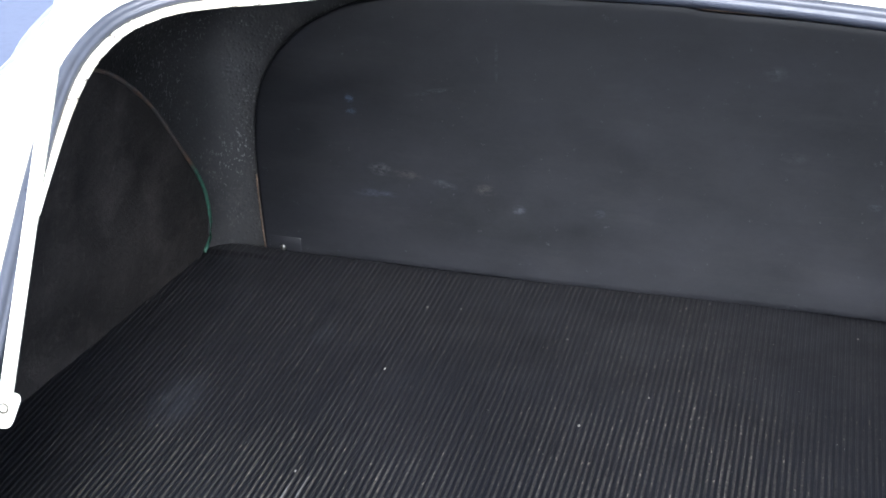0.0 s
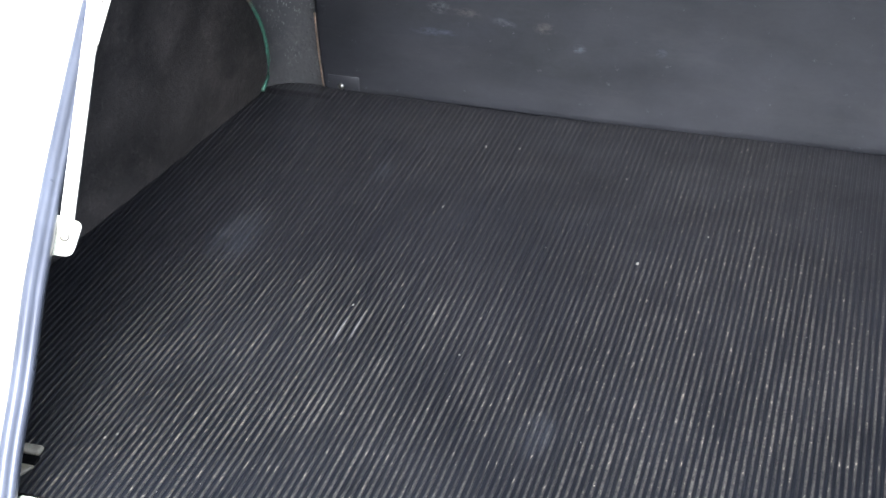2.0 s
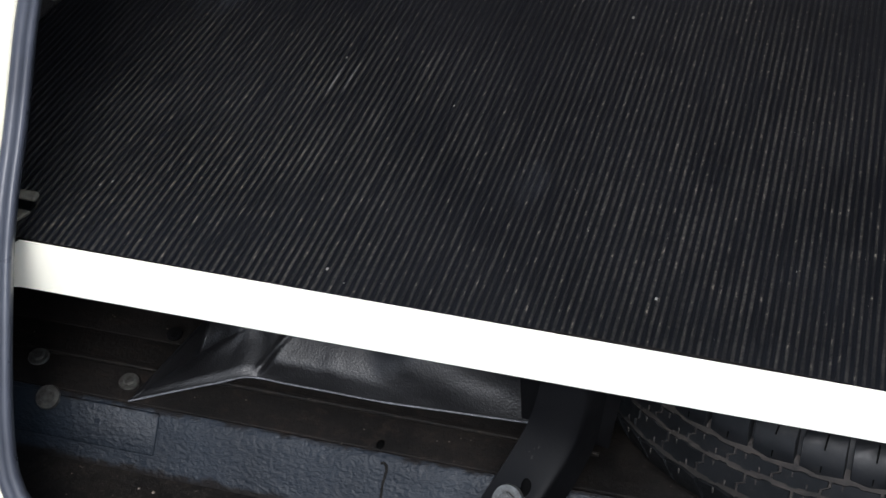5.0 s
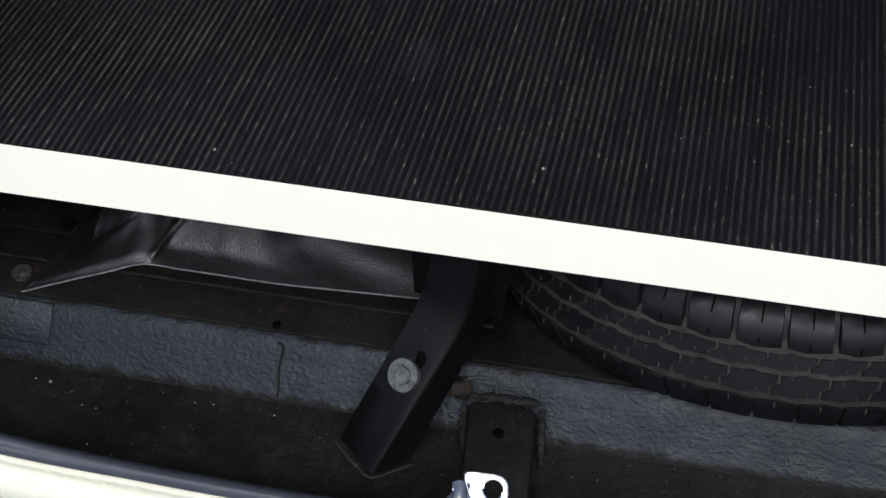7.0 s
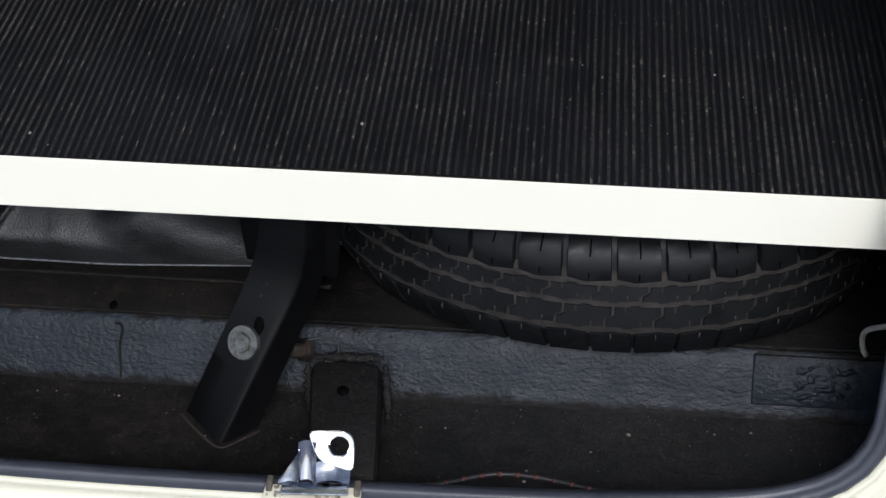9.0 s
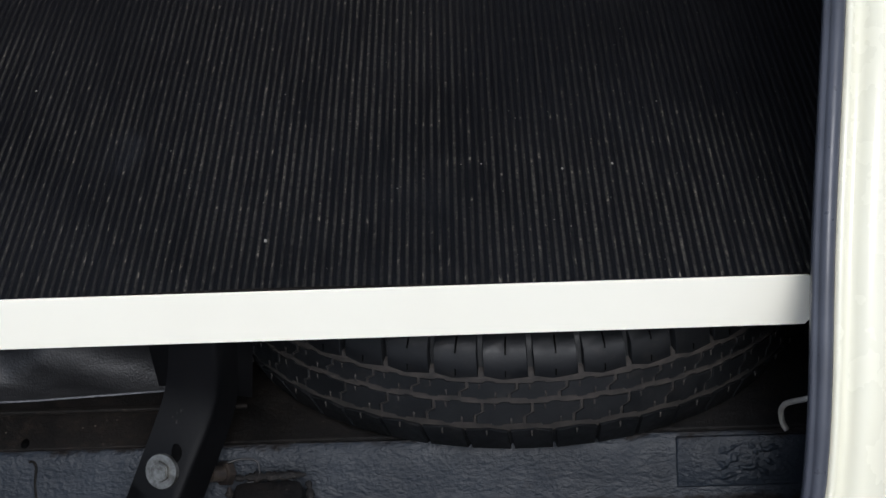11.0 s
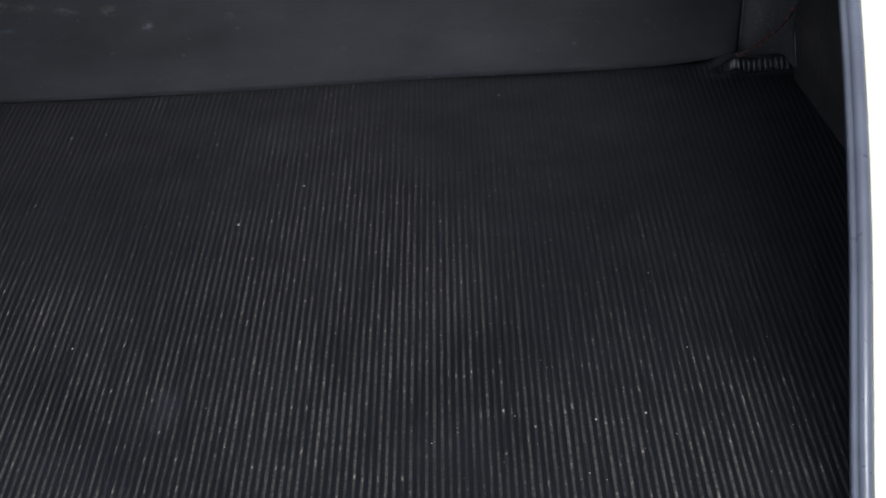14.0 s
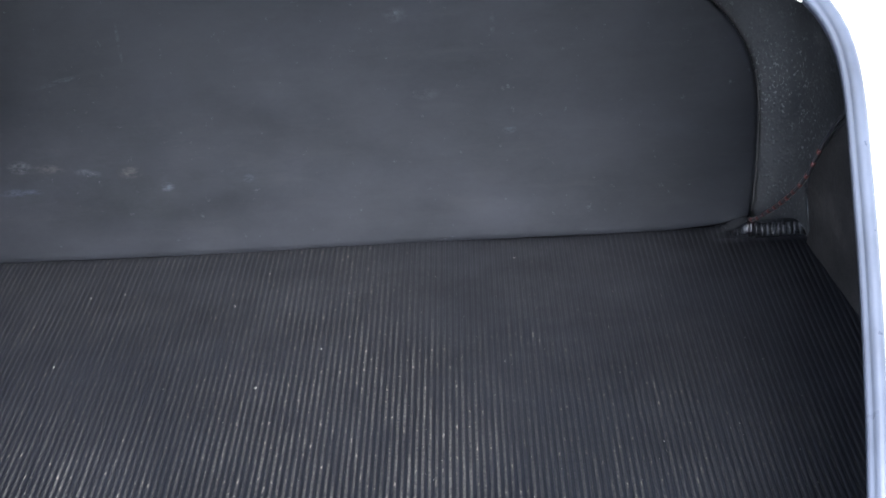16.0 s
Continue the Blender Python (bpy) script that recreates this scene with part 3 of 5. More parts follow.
def skirt(deck, side, corner):
    """A ring of the bodywork: running forward over the rear deck, wide at the sides, turning away forward at the corners."""
    ring = []
    for p, t, o, nrm in FRAMES:
        wd, ws = clamp01((p.z - 1.232) / 0.025), clamp01((1.188 - p.z) / 0.07)
        out = Vector((1 if p.x > 0 else -1, 0, 0))
        reach = o * min(deck[0], 0.088) + Vector((0, 0.97, 0.24)) * max(0.0, deck[0] - 0.088)
        q = p + (reach + nrm * deck[1]) * wd + (o * side[0] + nrm * side[1]) * ws
        ring.append(q + (o * corner[0] + out * corner[1] + Vector((0, corner[3], -corner[2]))) * (1 - wd - ws))
    return ring


rings = [rim_ring((0.012, 0.008), -0.016), rim_ring((0.019, 0.0135), -0.004), rim_ring((0.0228, 0.0170), 0.0005), rim_ring((0.0245, 0.0186), 0.0036), rim_ring((0.0275, 0.0215), 0.0040), rim_ring((0.0300, 0.0250), 0.0020), rim_ring((0.0330, 0.0290), -0.0025), rim_ring((0.0385, 0.0355), -0.0030), rim_ring((0.0430, 0.0415), 0.0015), rim_ring(0.050, 0.0060), rim_ring(0.062, 0.0060),
         rim_ring(0.078, -0.004), skirt((0.11, -0.01), (0.10, -0.018), (0.080, 0.0, 0.004, 0.006)), skirt((0.206, -0.02), (0.18, -0.025), (0.072, 0.02, 0.01, 0.123)),
         skirt((0.38, -0.02), (0.36, -0.06), (0.084, 0.16, 0.09, 0.30)), skirt((0.60, -0.03), (0.38, -0.48), (0.084, 0.26, 0.35, 0.45)), skirt((0.75, -0.05), (0.38, -0.92), (0.084, 0.28, 0.70, 0.75))]
smoothed(part("body_shell", loft(rings), CREAM, car, "cream painted bodywork round the boot opening"), 60)

# rubber seal: a rounded bead with a lip
bead = [(0.0015, -0.012), (0.0008, -0.004), (0.0018, -0.0002), (0.0040, 0.0010), (0.0064, 0.0012), (0.0074, 0.0034), (0.0092, 0.0058), (0.0120, 0.0071), (0.0155, 0.0072), (0.0190, 0.0058), (0.0215, 0.0028), (0.0225, -0.001), (0.012, -0.014)]
low = [(0.0030, -0.012), (0.0027, -0.002), (0.0031, 0.0022), (0.0037, 0.0036), (0.0050, 0.0044), (0.0066, 0.0048), (0.0082, 0.0050), (0.0100, 0.0050), (0.0120, 0.0049), (0.0140, 0.0045), (0.0154, 0.0032), (0.0160, -0.0008), (0.010, -0.014)]
rings = [rim_ring((d, a), (h, b)) for (d, h), (a, b) in zip(bead, low)]
bm = bmesh.new()
grid = [[bm.verts.new(p) for p in r] for r in rings]
for a, b in zip(grid, grid[1:] + grid[:1]):
    for j in range(len(a)):
        k = (j + 1) % len(a)
        bm.faces.new((a[j], a[k], b[k], b[j]))
part("rubber_seal", bm, SEAL, car, "grey rubber weather seal")

# worn painted flange inside the seal at the two upper corners
for side, label in ((-1, "chipped cream flange inside the seal"), (1, "chipped cream flange inside the seal")):
    pick = [f for f in FRAMES if f[0].x * side > 0.30 and f[0].z > 1.04] if side < 0 else [f for f in FRAMES if 0.54 < f[0].x < 0.632 and f[0].z > 1.2]
    pick.sort(key=lambda f: (f[0].z - 0.9) * 0.6 - abs(f[0].x))
    n = len(pick)
    rings = []
    for i, (p, t, o, nrm) in enumerate(pick):
        w = 0.0125 * min(1.0, 2.6 * i / n, 5.0 * (n - 1 - i) / n) * (1.0 if side < 0 else 0.45)
        c = p - nrm * 0.007
        rings.append([c + o * 0.004, c - o * w, c - o * (w + 0.001) - nrm * 0.002, c + o * 0.004 - nrm * 0.006])
    part("flange", loft(rings, True, True), FLANGE, car, label)

# inner skins beside and behind the boards
for side in (-1, 1):
    plan = spline([(0.87, -0.02, 0), (0.855, 0.30, 0), (0.835, 0.60, 0), (0.815, 0.88, 0), (0.795, 1.02, 0), (0.755, 1.10, 0), (0.70, 1.145, 0), (0.60, 1.160, 0), (0.45, 1.165, 0)], 40)
    rings = []
    for k in range(15):
        ring = []
        for p in plan:
            crest = 1.33 if p.y > 0.62 else float(np.interp(p.y, _py, _pz)) - 0.05
            z = 0.60 + (crest - 0.60) * k / 14
            lean = 0.85 * max(0.0, z - 1.10) + 0.02 * max(0.0, z - 0.8) + 2.2 * max(0.0, z - 1.0) * max(0.0, 0.68 - p.y)
            ring.append(Vector((side * (p.x - lean - 0.008 * math.sin(7 * z + 3 * p.y)), p.y - 0.3 * lean, z)))
        rings.append(ring)
    part("inner_skin", loft(rings, False), SKIN, car, "lumpy black painted inner panel")
part("bulkhead", block((-0.70, 1.168, 0.2), (0.70, 1.19, 1.32), 0.004), BOARD, car, "black bulkhead behind the boot")
part("deck_underside", block((-0.66, 0.68, 1.325), (0.66, 1.19, 1.34), 0.003), BOARD, car, "black underside of the rear deck")
for side in (-1, 1):
    x0, x1 = sorted((side * 0.872, side * 0.885))
    part("side_wall", block((x0, -0.03, 0.2), (x1, 1.165, 0.72), 0.003), BOARD, car, "black side of the boot")

# side trim boards with a curved edge
def trim_board(side, edge):
    def at(y, z, off=0.0):
        return Vector((side * (0.748 + (1.1 - y) * 0.098 - 0.05 * max(0, z - 0.95) - off), y, z))
    top = spline([(0, y, z) for y, z in edge], 40)
    low = [(1.06, 0.692), (0.85, 0.690), (0.60, 0.690), (0.30, 0.690), (0.10, 0.690)]
    pts = [(p.y, p.z) for p in top] + low + [(0.10, 1.0)]
    bm = bmesh.new()
    a = [bm.verts.new(at(y, z)) for y, z in pts]
    b = [bm.verts.new(at(y, z, 0.005)) for y, z in pts]
    bm.faces.new(a)
    bm.faces.new(b[::-1])
    for i in range(len(a)):
        j = (i + 1) % len(a)
        bm.faces.new((a[i], a[j], b[j], b[i]))
    bmesh.ops.triangulate(bm, faces=[f for f in bm.faces if len(f.verts) > 4])
    ob = part("trim_board", bm, BOARD, car, "scuffed black fibreboard side trim", smooth=False)
    return [at(p.y, p.z, 0.004) for p in top], ob


edge_l, board_l = trim_board(-1, [(0.30, 0.92), (0.48, 1.04), (0.63, 1.108), (0.72, 1.116), (0.777, 1.102), (0.834, 1.074), (0.908, 1.022), (0.958, 0.977), (1.005, 0.925), (1.070, 0.849), (1.101, 0.798), (1.113, 0.744), (1.109, 0.721), (1.087, 0.704)])
edge_r, board_r = trim_board(1, [(0.30, 0.90), (0.48, 1.03), (0.63, 1.085), (0.80, 1.02), (0.91, 0.945), (0.995, 0.88), (1.05, 0.82), (1.06, 0.77), (1.045, 0.725)])
part("piping", tube([p + Vector((0.0035, 0, 0)) for p in edge_l[12:]], 0.0032, 7), CORD, board_l, "faded green and rusty brown cord piping")
part("piping", tube(edge_r[8:], 0.0035, 6), WIRE_BLACK, board_r, "black piping")

# fuse wire in the rear corner, black with red flecks
wire_pts = spline([(0.785, 0.86, 1.03), (0.765, 0.925, 0.956), (0.745, 0.951, 0.905), (0.722, 0.966, 0.844), (0.700, 1.014, 0.789), (0.676, 1.085, 0.733), (0.668, 1.11, 0.722)], 60)
wire = part("wire", tube(wire_pts, 0.0033, 7), WIRE_BLACK, car, "thin black wire with red flecks")
for i in range(24, 58, 3):
    part("red_fleck", tube(wire_pts[i:i + 2], 0.0036, 7), WIRE_RED, wire)

# ================= shelf =================
part("shelf_board", block((-0.84, 0.012, SHELF - 0.016), (0.84, 1.166, SHELF - 0.006), 0.002), BOARD, car, "black shelf board under the mat")
# front strip: a folded steel strip with softened edges
bm = prism([(-0.5985, 0, SHELF - 0.001), (-0.612, 0, SHELF - 0.0125), (-0.6225, 0, SHELF - 0.0665), (-0.604, 0, SHELF - 0.0635), (0.602, 0, SHELF - 0.062), (0.607, 0, SHELF - 0.055), (0.607, 0, SHELF - 0.006), (0.600, 0, SHELF - 0.001)], (0, 0.0026, 0), 0.0008)
part("shelf_strip", bm, STRIP, car, "cream painted steel strip along the shelf's front edge", smooth=False)


# ================= ribbed mat =================
PITCH = 0.00835


def mat_edge_front(x):
    a = abs(x)
    return 0.0045 if a < 0.605 else 0.0045 + (a - 0.605) * 2.0


def mat_height(x, y):
    h = 0.0016 * math.sin(9 * x + 1) * math.sin(5 * y + 2) + 0.0015 * noise.noise(Vector((x * 4, y * 4, 0)))
    h += rear_curl(x, y) * (0.017 if x > 0 else 0.003)
    if x > 0:
        h += 0.006 * math.exp(-((x - 0.666) / 0.013) ** 2 - ((y - 1.102) / 0.02) ** 2)
    return h


def rear_curl(x, y):
    """How far the mat's rear corners roll up, 0 to 1."""
    curl = max(0.0, min(1.0, (y - 1.088) / 0.019))
    side = max(0.0, min(1.0, (abs(x) - 0.605) / 0.070))
    return curl * curl * (3 - 2 * curl) * side * side * (3 - 2 * side)


def ribbed_mat():
    verts, faces, rise = [], [], []
    cross = [(-0.50, 0.0), (-0.30, -0.0001), (-0.24, -0.0003), (-0.17, -0.0008), (0.0, -0.0010), (0.17, -0.0008), (0.24, -0.0003), (0.30, -0.0001)]
    ribs = int(1.60 / PITCH)
    cols = []
    for i in range(ribs):
        xc = (i - (ribs - 1) / 2) * PITCH
        for u, h in cross:
            cols.append((xc + u * PITCH, h))
    ny = 56
    for x, h in cols:
        y0, y1 = mat_edge_front(x), 1.1365 if x < 0.672 else 1.118
        lim = 0.750
        if abs(x) > lim:
            y1 = (1.10 if x < 0 else 1.112) - (abs(x) - lim) * 10.2
            y1 = max(y1, y0 + 0.02)
        for j in range(ny):
            f = j / (ny - 1)
            f = 0.955 * (f / 0.55) if f < 0.55 else 0.955 + 0.045 * (f - 0.55) / 0.45
            y = y0 + (y1 - y0) * f
            edge = min(1.0, (y - y0) / 0.006 + 0.5) * min(1.0, (y1 - y) / 0.006 + 0.4)
            wob = 0.0007 * noise.noise(Vector((x * 3, y * 2.2, 3)))
            verts.append((x + wob, y, (h * (1 - 0.6 * rear_curl(x, y)) + 0.0017) * edge - 0.0017 + mat_height(x, y)))
            rise.append(-h / 0.0010)
    for i in range(len(cols) - 1):
        for j in range(ny - 1):
            a = i * ny + j
            faces.append((a, a + ny, a + ny + 1, a + 1))
    me = bpy.data.meshes.new("ribbed_mat")
    me.from_pydata(verts, [], faces)
    me.materials.append(MAT_RUBBER)
    me.attributes.new("rib", "FLOAT", "POINT").data.foreach_set("value", rise)
    me.update()
    ob = new("ribbed_mat", me)
    ob.location = (0, 0, SHELF)
    return tagged(ob, "ribbed black rubber mat, dusty, covering the boot shelf", "mat")


ribbed_mat()

# pale specks lying on the mat
def specks():
    rng = random.Random(5)
    verts, faces = [], []
    spots = [(-0.061, 0.688, 0.0028), (-0.271, 0.042, 0.0024), (-0.094, 0.601, 0.0010), (-0.352, 0.773, 0.0022), (-0.344, 0.993, 0.0022), (-0.293, 1.0, 0.0022),
             (-0.118, 0.938, 0.0024), (-0.388, 0.475, 0.0022), (-0.229, 0.398, 0.0020), (0.020, 0.791, 0.0022), (0.065, 0.083, 0.0024), (0.374, 0.201, 0.0020),
             (0.428, 0.207, 0.0022), (-0.56, 0.12, 0.0022), (-0.55, 0.13, 0.0018), (0.30, 1.06, 0.0022)]
    for _ in range(230):
        spots.append((rng.uniform(-0.66, 0.70), 0.02 + 1.05 * rng.random(), rng.choice((0.0005, 0.0006, 0.0008, 0.0011))))
    for x, y, r in spots:
        z = SHELF + mat_height(x, y) + 0.0002
        a = rng.uniform(0, 6.28)
        base = len(verts)
        n = 5
        for k in range(n):
            rr = r * rng.uniform(0.7, 1.2)
            verts.append((x + rr * 0.75 * math.cos(a + k * 6.283 / n), y + rr * 1.3 * math.sin(a + k * 6.283 / n), z))
        verts.append((x, y, z + r * 0.7))
        for k in range(n):
            faces.append((base + k, base + (k + 1) % n, base + n))
    me = bpy.data.meshes.new("dust_specks")
    me.from_pydata(verts, [], faces)
    me.materials.append(CRUMB)
    return tagged(new("dust_specks", me), "pale grit scattered over the ribbed mat", "dust", kind="stuff")


specks()

# ================= back panel =================
half = [(-0.653, 0.700), (-0.660, 0.76), (-0.666, 0.84), (-0.668, 0.91), (-0.662, 0.965), (-0.643, 1.015), (-0.608, 1.063), (-0.560, 1.100), (-0.49, 1.130), (-0.38, 1.148), (-0.20, 1.159), (0.0, 1.163)]
left = spline([(x, 0, z) for x, z in half], 40)
outline = [(p.x, p.z) for p in left] + [(-p.x + 0.020 * max(0.0, 1 - (p.z - 0.7) / 0.463) ** 0.5, p.z - 0.004) for p in left[-2::-1]]
n_out = len(outline)
x_end = outline[-1][0]
for k in range(1, 24):
    x = x_end + (outline[0][0] - x_end) * k / 24
    outline.append((x, 0.6985 + 0.010 * max(0.0, (x - 0.53) / 0.13) ** 1.5 + 0.0012 * math.sin(9 * x)))
outline = [(x, 0, max(z, 0.712) if x > 0.66 else z) for x, *_, z in outline]


def panel_front(x, z):
    return 1.134 + 0.003 * math.sin(3 * x + 1) * math.sin(8 * z) + 0.004 * (z - 0.7)


def back_panel():
    """A board wrapped in vinyl: domed slightly, with a rounded rim."""
    bm = bmesh.new()
    cx, cz = 0.0, 0.90
    rings = []
    for f, dy in ((1.0, 0.012), (1.0, 0.003), (0.9965, 0.0006), (0.99, 0.0), (0.95, -0.0005), (0.8, 0), (0.6, 0), (0.4, 0), (0.2, 0)):
        ring = []
        for x, _, z in outline:
            nx = cx + (x - cx) * f
            nz = cz + (z - cz) * f
            ring.append(bm.verts.new((nx, panel_front(nx, nz) + dy, nz)))
        rings.append(ring)
    n = len(outline)
    for a, b in zip(rings, rings[1:]):
        for i in range(n):
            j = (i + 1) % n
            bm.faces.new((a[i], a[j], b[j], b[i]))
    bm.faces.new(rings[-1])
    return bm


panel = part("back_panel", back_panel(), VINYL)
tagged(panel, "black vinyl-covered back panel, scuffed, with rounded top corners", "panel")
# bare board edge showing at places on the rim
for lo, hi in ((0, 6), (23, 26)):
    pts = [Vector((outline[i][0] - 0.002, panel_front(outline[i][0], outline[i][2]) + 0.006, outline[i][2])) for i in range(lo, hi)]
    part("board_edge", tube(pts, 0.0022, 5), WOOD_EDGE, panel, "bare brown board edge")
# thin grey tube: the right edge's low highlight is put in as colour
pts = [Vector((outline[i][0] + 0.002, panel_front(outline[i][0], outline[i][2]) + 0.006, outline[i][2])) for i in range(n_out - 11, n_out - 1)]
part("board_edge", tube(pts, 0.0012, 5), GREY_TRIM, panel, "board edge, grey for its highlight near the foot")
pts = [Vector((outline[i][0], panel_front(outline[i][0], outline[i][2]) + 0.004, outline[i][2] + 0.002)) for i in range(30, n_out - 24)]
part("board_edge", tube(pts, 0.0022, 5), WOOD_EDGE, panel, "bare brown board edge")
# patch and screw in the lower corner
part("corner_patch", block((-0.645, panel_front(-0.62, 0.715) - 0.0009, 0.702), (-0.592, 1.138, 0.727), 0.0006), VINYL, panel, "small black reinforcing patch")
bm = bmesh.new()
bmesh.ops.create_uvsphere(bm, u_segments=12, v_segments=8, radius=0.0055)
bm.transform(pose(-0.620, 1.126, 0.711) @ Matrix.Diagonal((1, 0.6, 1, 1)))
part("screw", bm, ZINC, panel, "small dull metal screw")

# ================= lower boot =================
LEDGE = 0.46
# gutter behind the lip
rings = []
for i in range(41):
    x = -0.86 + 1.72 * i / 40
    w = 0.0015 * math.sin(31 * x) + 0.001 * math.sin(13 * x + 1)
    rings.append([(x, -0.172, 0.420), (x, -0.166, 0.432 + w), (x, -0.157, 0.425), (x, -0.145, 0.408), (x, -0.10, 0.398 + w), (x, -0.03, 0.396 + w), (x, -0.006 + w, 0.400),
                  (x, -0.004, 0.38), (x, -0.172, 0.37)])
smoothed(part("gutter", loft(rings, True, True), CHASSIS, car, "gritty black gutter behind the boot lip"), 50)
# cross beam with thick brushed paint
rings = []
for i in range(345):
    x = -0.86 + 1.72 * i / 344
    w = 0.0014 * noise.noise(Vector((x * 9, 0, 0))) + 0.0005 * noise.noise(Vector((x * 45, 2, 0)))
    v = 0.0009 * noise.noise(Vector((x * 11, 4, 0))) + 0.0002 * noise.noise(Vector((x * 50, 6, 0)))
    rings.append([(x, -0.010 + v, 0.394), (x, -0.002 + v, 0.404 + w), (x, 0.012, 0.424 + w), (x, 0.026 + v, 0.444 + w), (x, 0.034 + v, 0.456 + w), (x, 0.041, LEDGE + w * 0.5), (x, 0.047, LEDGE - 0.005), (x, 0.050, 0.38)])
beam = smoothed(part("cross_beam", loft(rings, True, True), BEAM, car, "cross beam thick with brushed blue-black paint"), 60)
# ledge behind the beam
part("ledge", block((-0.868, 0.0435, LEDGE - 0.014), (-0.030, 0.16, LEDGE + 0.001), 0.002), LEDGE_PAINT, car, "dirty brown-black ledge")
part("platform", block((-0.868, 0.155, LEDGE - 0.014), (-0.035, 1.17, LEDGE + 0.002), 0.002), LEDGE_PAINT, car, "dirty black platform under the bag")
bm = block((-0.035, 0, -0.012), (0.868, 1.05, 0.0), 0.002, m=pose(0, 0.062, 0.4465, -12))
part("wheel_well", bm, CHASSIS, car, "sloping black spare wheel well")
part("lower_bulkhead", block((-0.868, 1.14, 0.20), (0.868, 1.166, 0.684), 0.002), BOARD, car, "black lower bulkhead")
# seam and step lines in the ledge
part("seam", block((-0.86, 0.098, LEDGE + 0.001), (0.02, 0.104, LEDGE + 0.006), 0.0015), CHASSIS, car, "raised seam along the ledge")
# overlapping plates on the beam
slope = Vector((0, 0.040, 0.056)).normalized()
across = Vector((0, -slope.z, slope.y))


def on_beam(x, f, h=0.0):
    """A point on the beam's sloping face: f from its foot to its crest."""
    return Vector((x, -0.004 + 0.040 * f, 0.400 + 0.058 * f)) + across * h


def beam_plate(x0, x1, f0, f1, thick):
    return prism([on_beam(x0, f0, -0.003), on_beam(x1, f0, -0.003), on_beam(x1, f1, -0.003), on_beam(x0, f1, -0.003)], across * (thick + 0.003), 0.0019)


part("beam_plate", beam_plate(0.487, 0.70, 0.22, 1.0, 0.0022), BEAM, beam, "welded plate under lumpy black paint")
part("beam_plate", beam_plate(-0.75, -0.475, 0.30, 1.0, 0.0022), BEAM, beam, "welded plate under lumpy black paint")
pts = spline([on_beam(-0.2115, 0.90, -0.0008), on_beam(-0.2075, 0.92, -0.0006)] + [on_beam(-0.205 + 0.0012 * math.sin(9 * f), f, -0.0008) for f in (0.82, 0.6, 0.4, 0.2, 0.06)], 24)
# dark tube: the shadow in the seam's groove is put into its colour
part("weld_seam", tube([p + across * 0.0002 for p in pts], 0.0021, 6), CHASSIS, beam, "vertical weld seam, coloured dark for its groove's shadow")

# lumpy weld under the paint at the beam's end
rings = []
for i in range(61):
    u = i / 60
    ring = []
    for j in range(41):
        f = j / 40
        fade = min(1.0, 6 * u, 6 * (1 - u)) * min(1.0, 6 * f, 6 * (1 - f))
        h = 0.0034 * max(0.0, noise.noise(Vector((u * 8.0, f * 7.0, 3)), noise_basis="BLENDER") + 0.25) + 0.0022 * abs(noise.noise(Vector((u * 19, f * 17, 9))))
        ring.append(on_beam(0.522 + 0.085 * u, 0.24 + 0.68 * f, 0.0010 + h * fade))
    rings.append(ring)
part("weld_patch", loft(rings, False), BEAM, beam, "lumpy weld under black paint")

# bolts on the ledge and beam
def bolt(name, at, r, aim, parent, material, label, washer=True):
    m = look(Vector(at), Vector(at) - Vector(aim), 0)
    b = None
    if washer:
        bm = bmesh.new()
        bmesh.ops.create_cone(bm, cap_ends=True, segments=28, radius1=r, radius2=r * 0.93, depth=r * 0.22)
        bm.transform(m)
        b = part(name, bm, material, parent, label)
        smoothed(b, 40)
    bm = bmesh.new()
    bmesh.ops.create_cone(bm, cap_ends=True, segments=6, radius1=r * 0.60, radius2=r * 0.55, depth=r * 0.30)
    bmesh.ops.bevel(bm, geom=bm.edges[:], offset=r * 0.06, segments=2, affect="EDGES")
    bm.transform(m @ pose(0, 0, r * 0.2, 0, 0, 12))
    h = part("bolt_head" if washer else name, bm, material, b or parent, "" if washer else label)
    smoothed(h, 40)
    return b or h


bolt("bolt", (-0.529, 0.073, LEDGE + 0.004), 0.0125, (0, -0.2, 1), car, ZINC, "dirty zinc bolt in the ledge")
bolt("bolt", (-0.650, 0.086, LEDGE + 0.004), 0.013, (0, -0.2, 1), car, ZINC, "dirty zinc bolt in the ledge")
bolt("bolt", (-0.612, 0.030, LEDGE - 0.004), 0.015, (0, -0.7, 1), car, ZINC, "dirty zinc bolt on the beam")
bolt("bolt", (-0.548, 0.024, LEDGE - 0.020), 0.009, (0, -0.8, 0.6), car, BEAM, "painted-over bolt on the beam")

bolt("bolt", (-0.512, 0.168, LEDGE + 0.006), 0.010, (0, -0.4, 1), car, BRACKET, "small black bolt beside the bag")
bm = bmesh.new()
bmesh.ops.create_cone(bm, cap_ends=True, segments=14, radius1=0.0055, radius2=0.0055, depth=0.002)
bm.transform(pose(-0.218, 0.052, LEDGE + 0.0012) @ Matrix.Diagonal((0.8, 1.3, 1, 1)))
part("drain_hole", bm, HOLE, car, "small dark hole in the ledge")

# ---- strut between shelf and gutter
def slab(quad, push, bevel=0.003):
    bm = prism(quad, push, 0)
    bmesh.ops.recalc_face_normals(bm, faces=bm.faces)
    bmesh.ops.bevel(bm, geom=bm.edges[:], offset=bevel, segments=3, affect="EDGES", profile=0.5)
    return bm


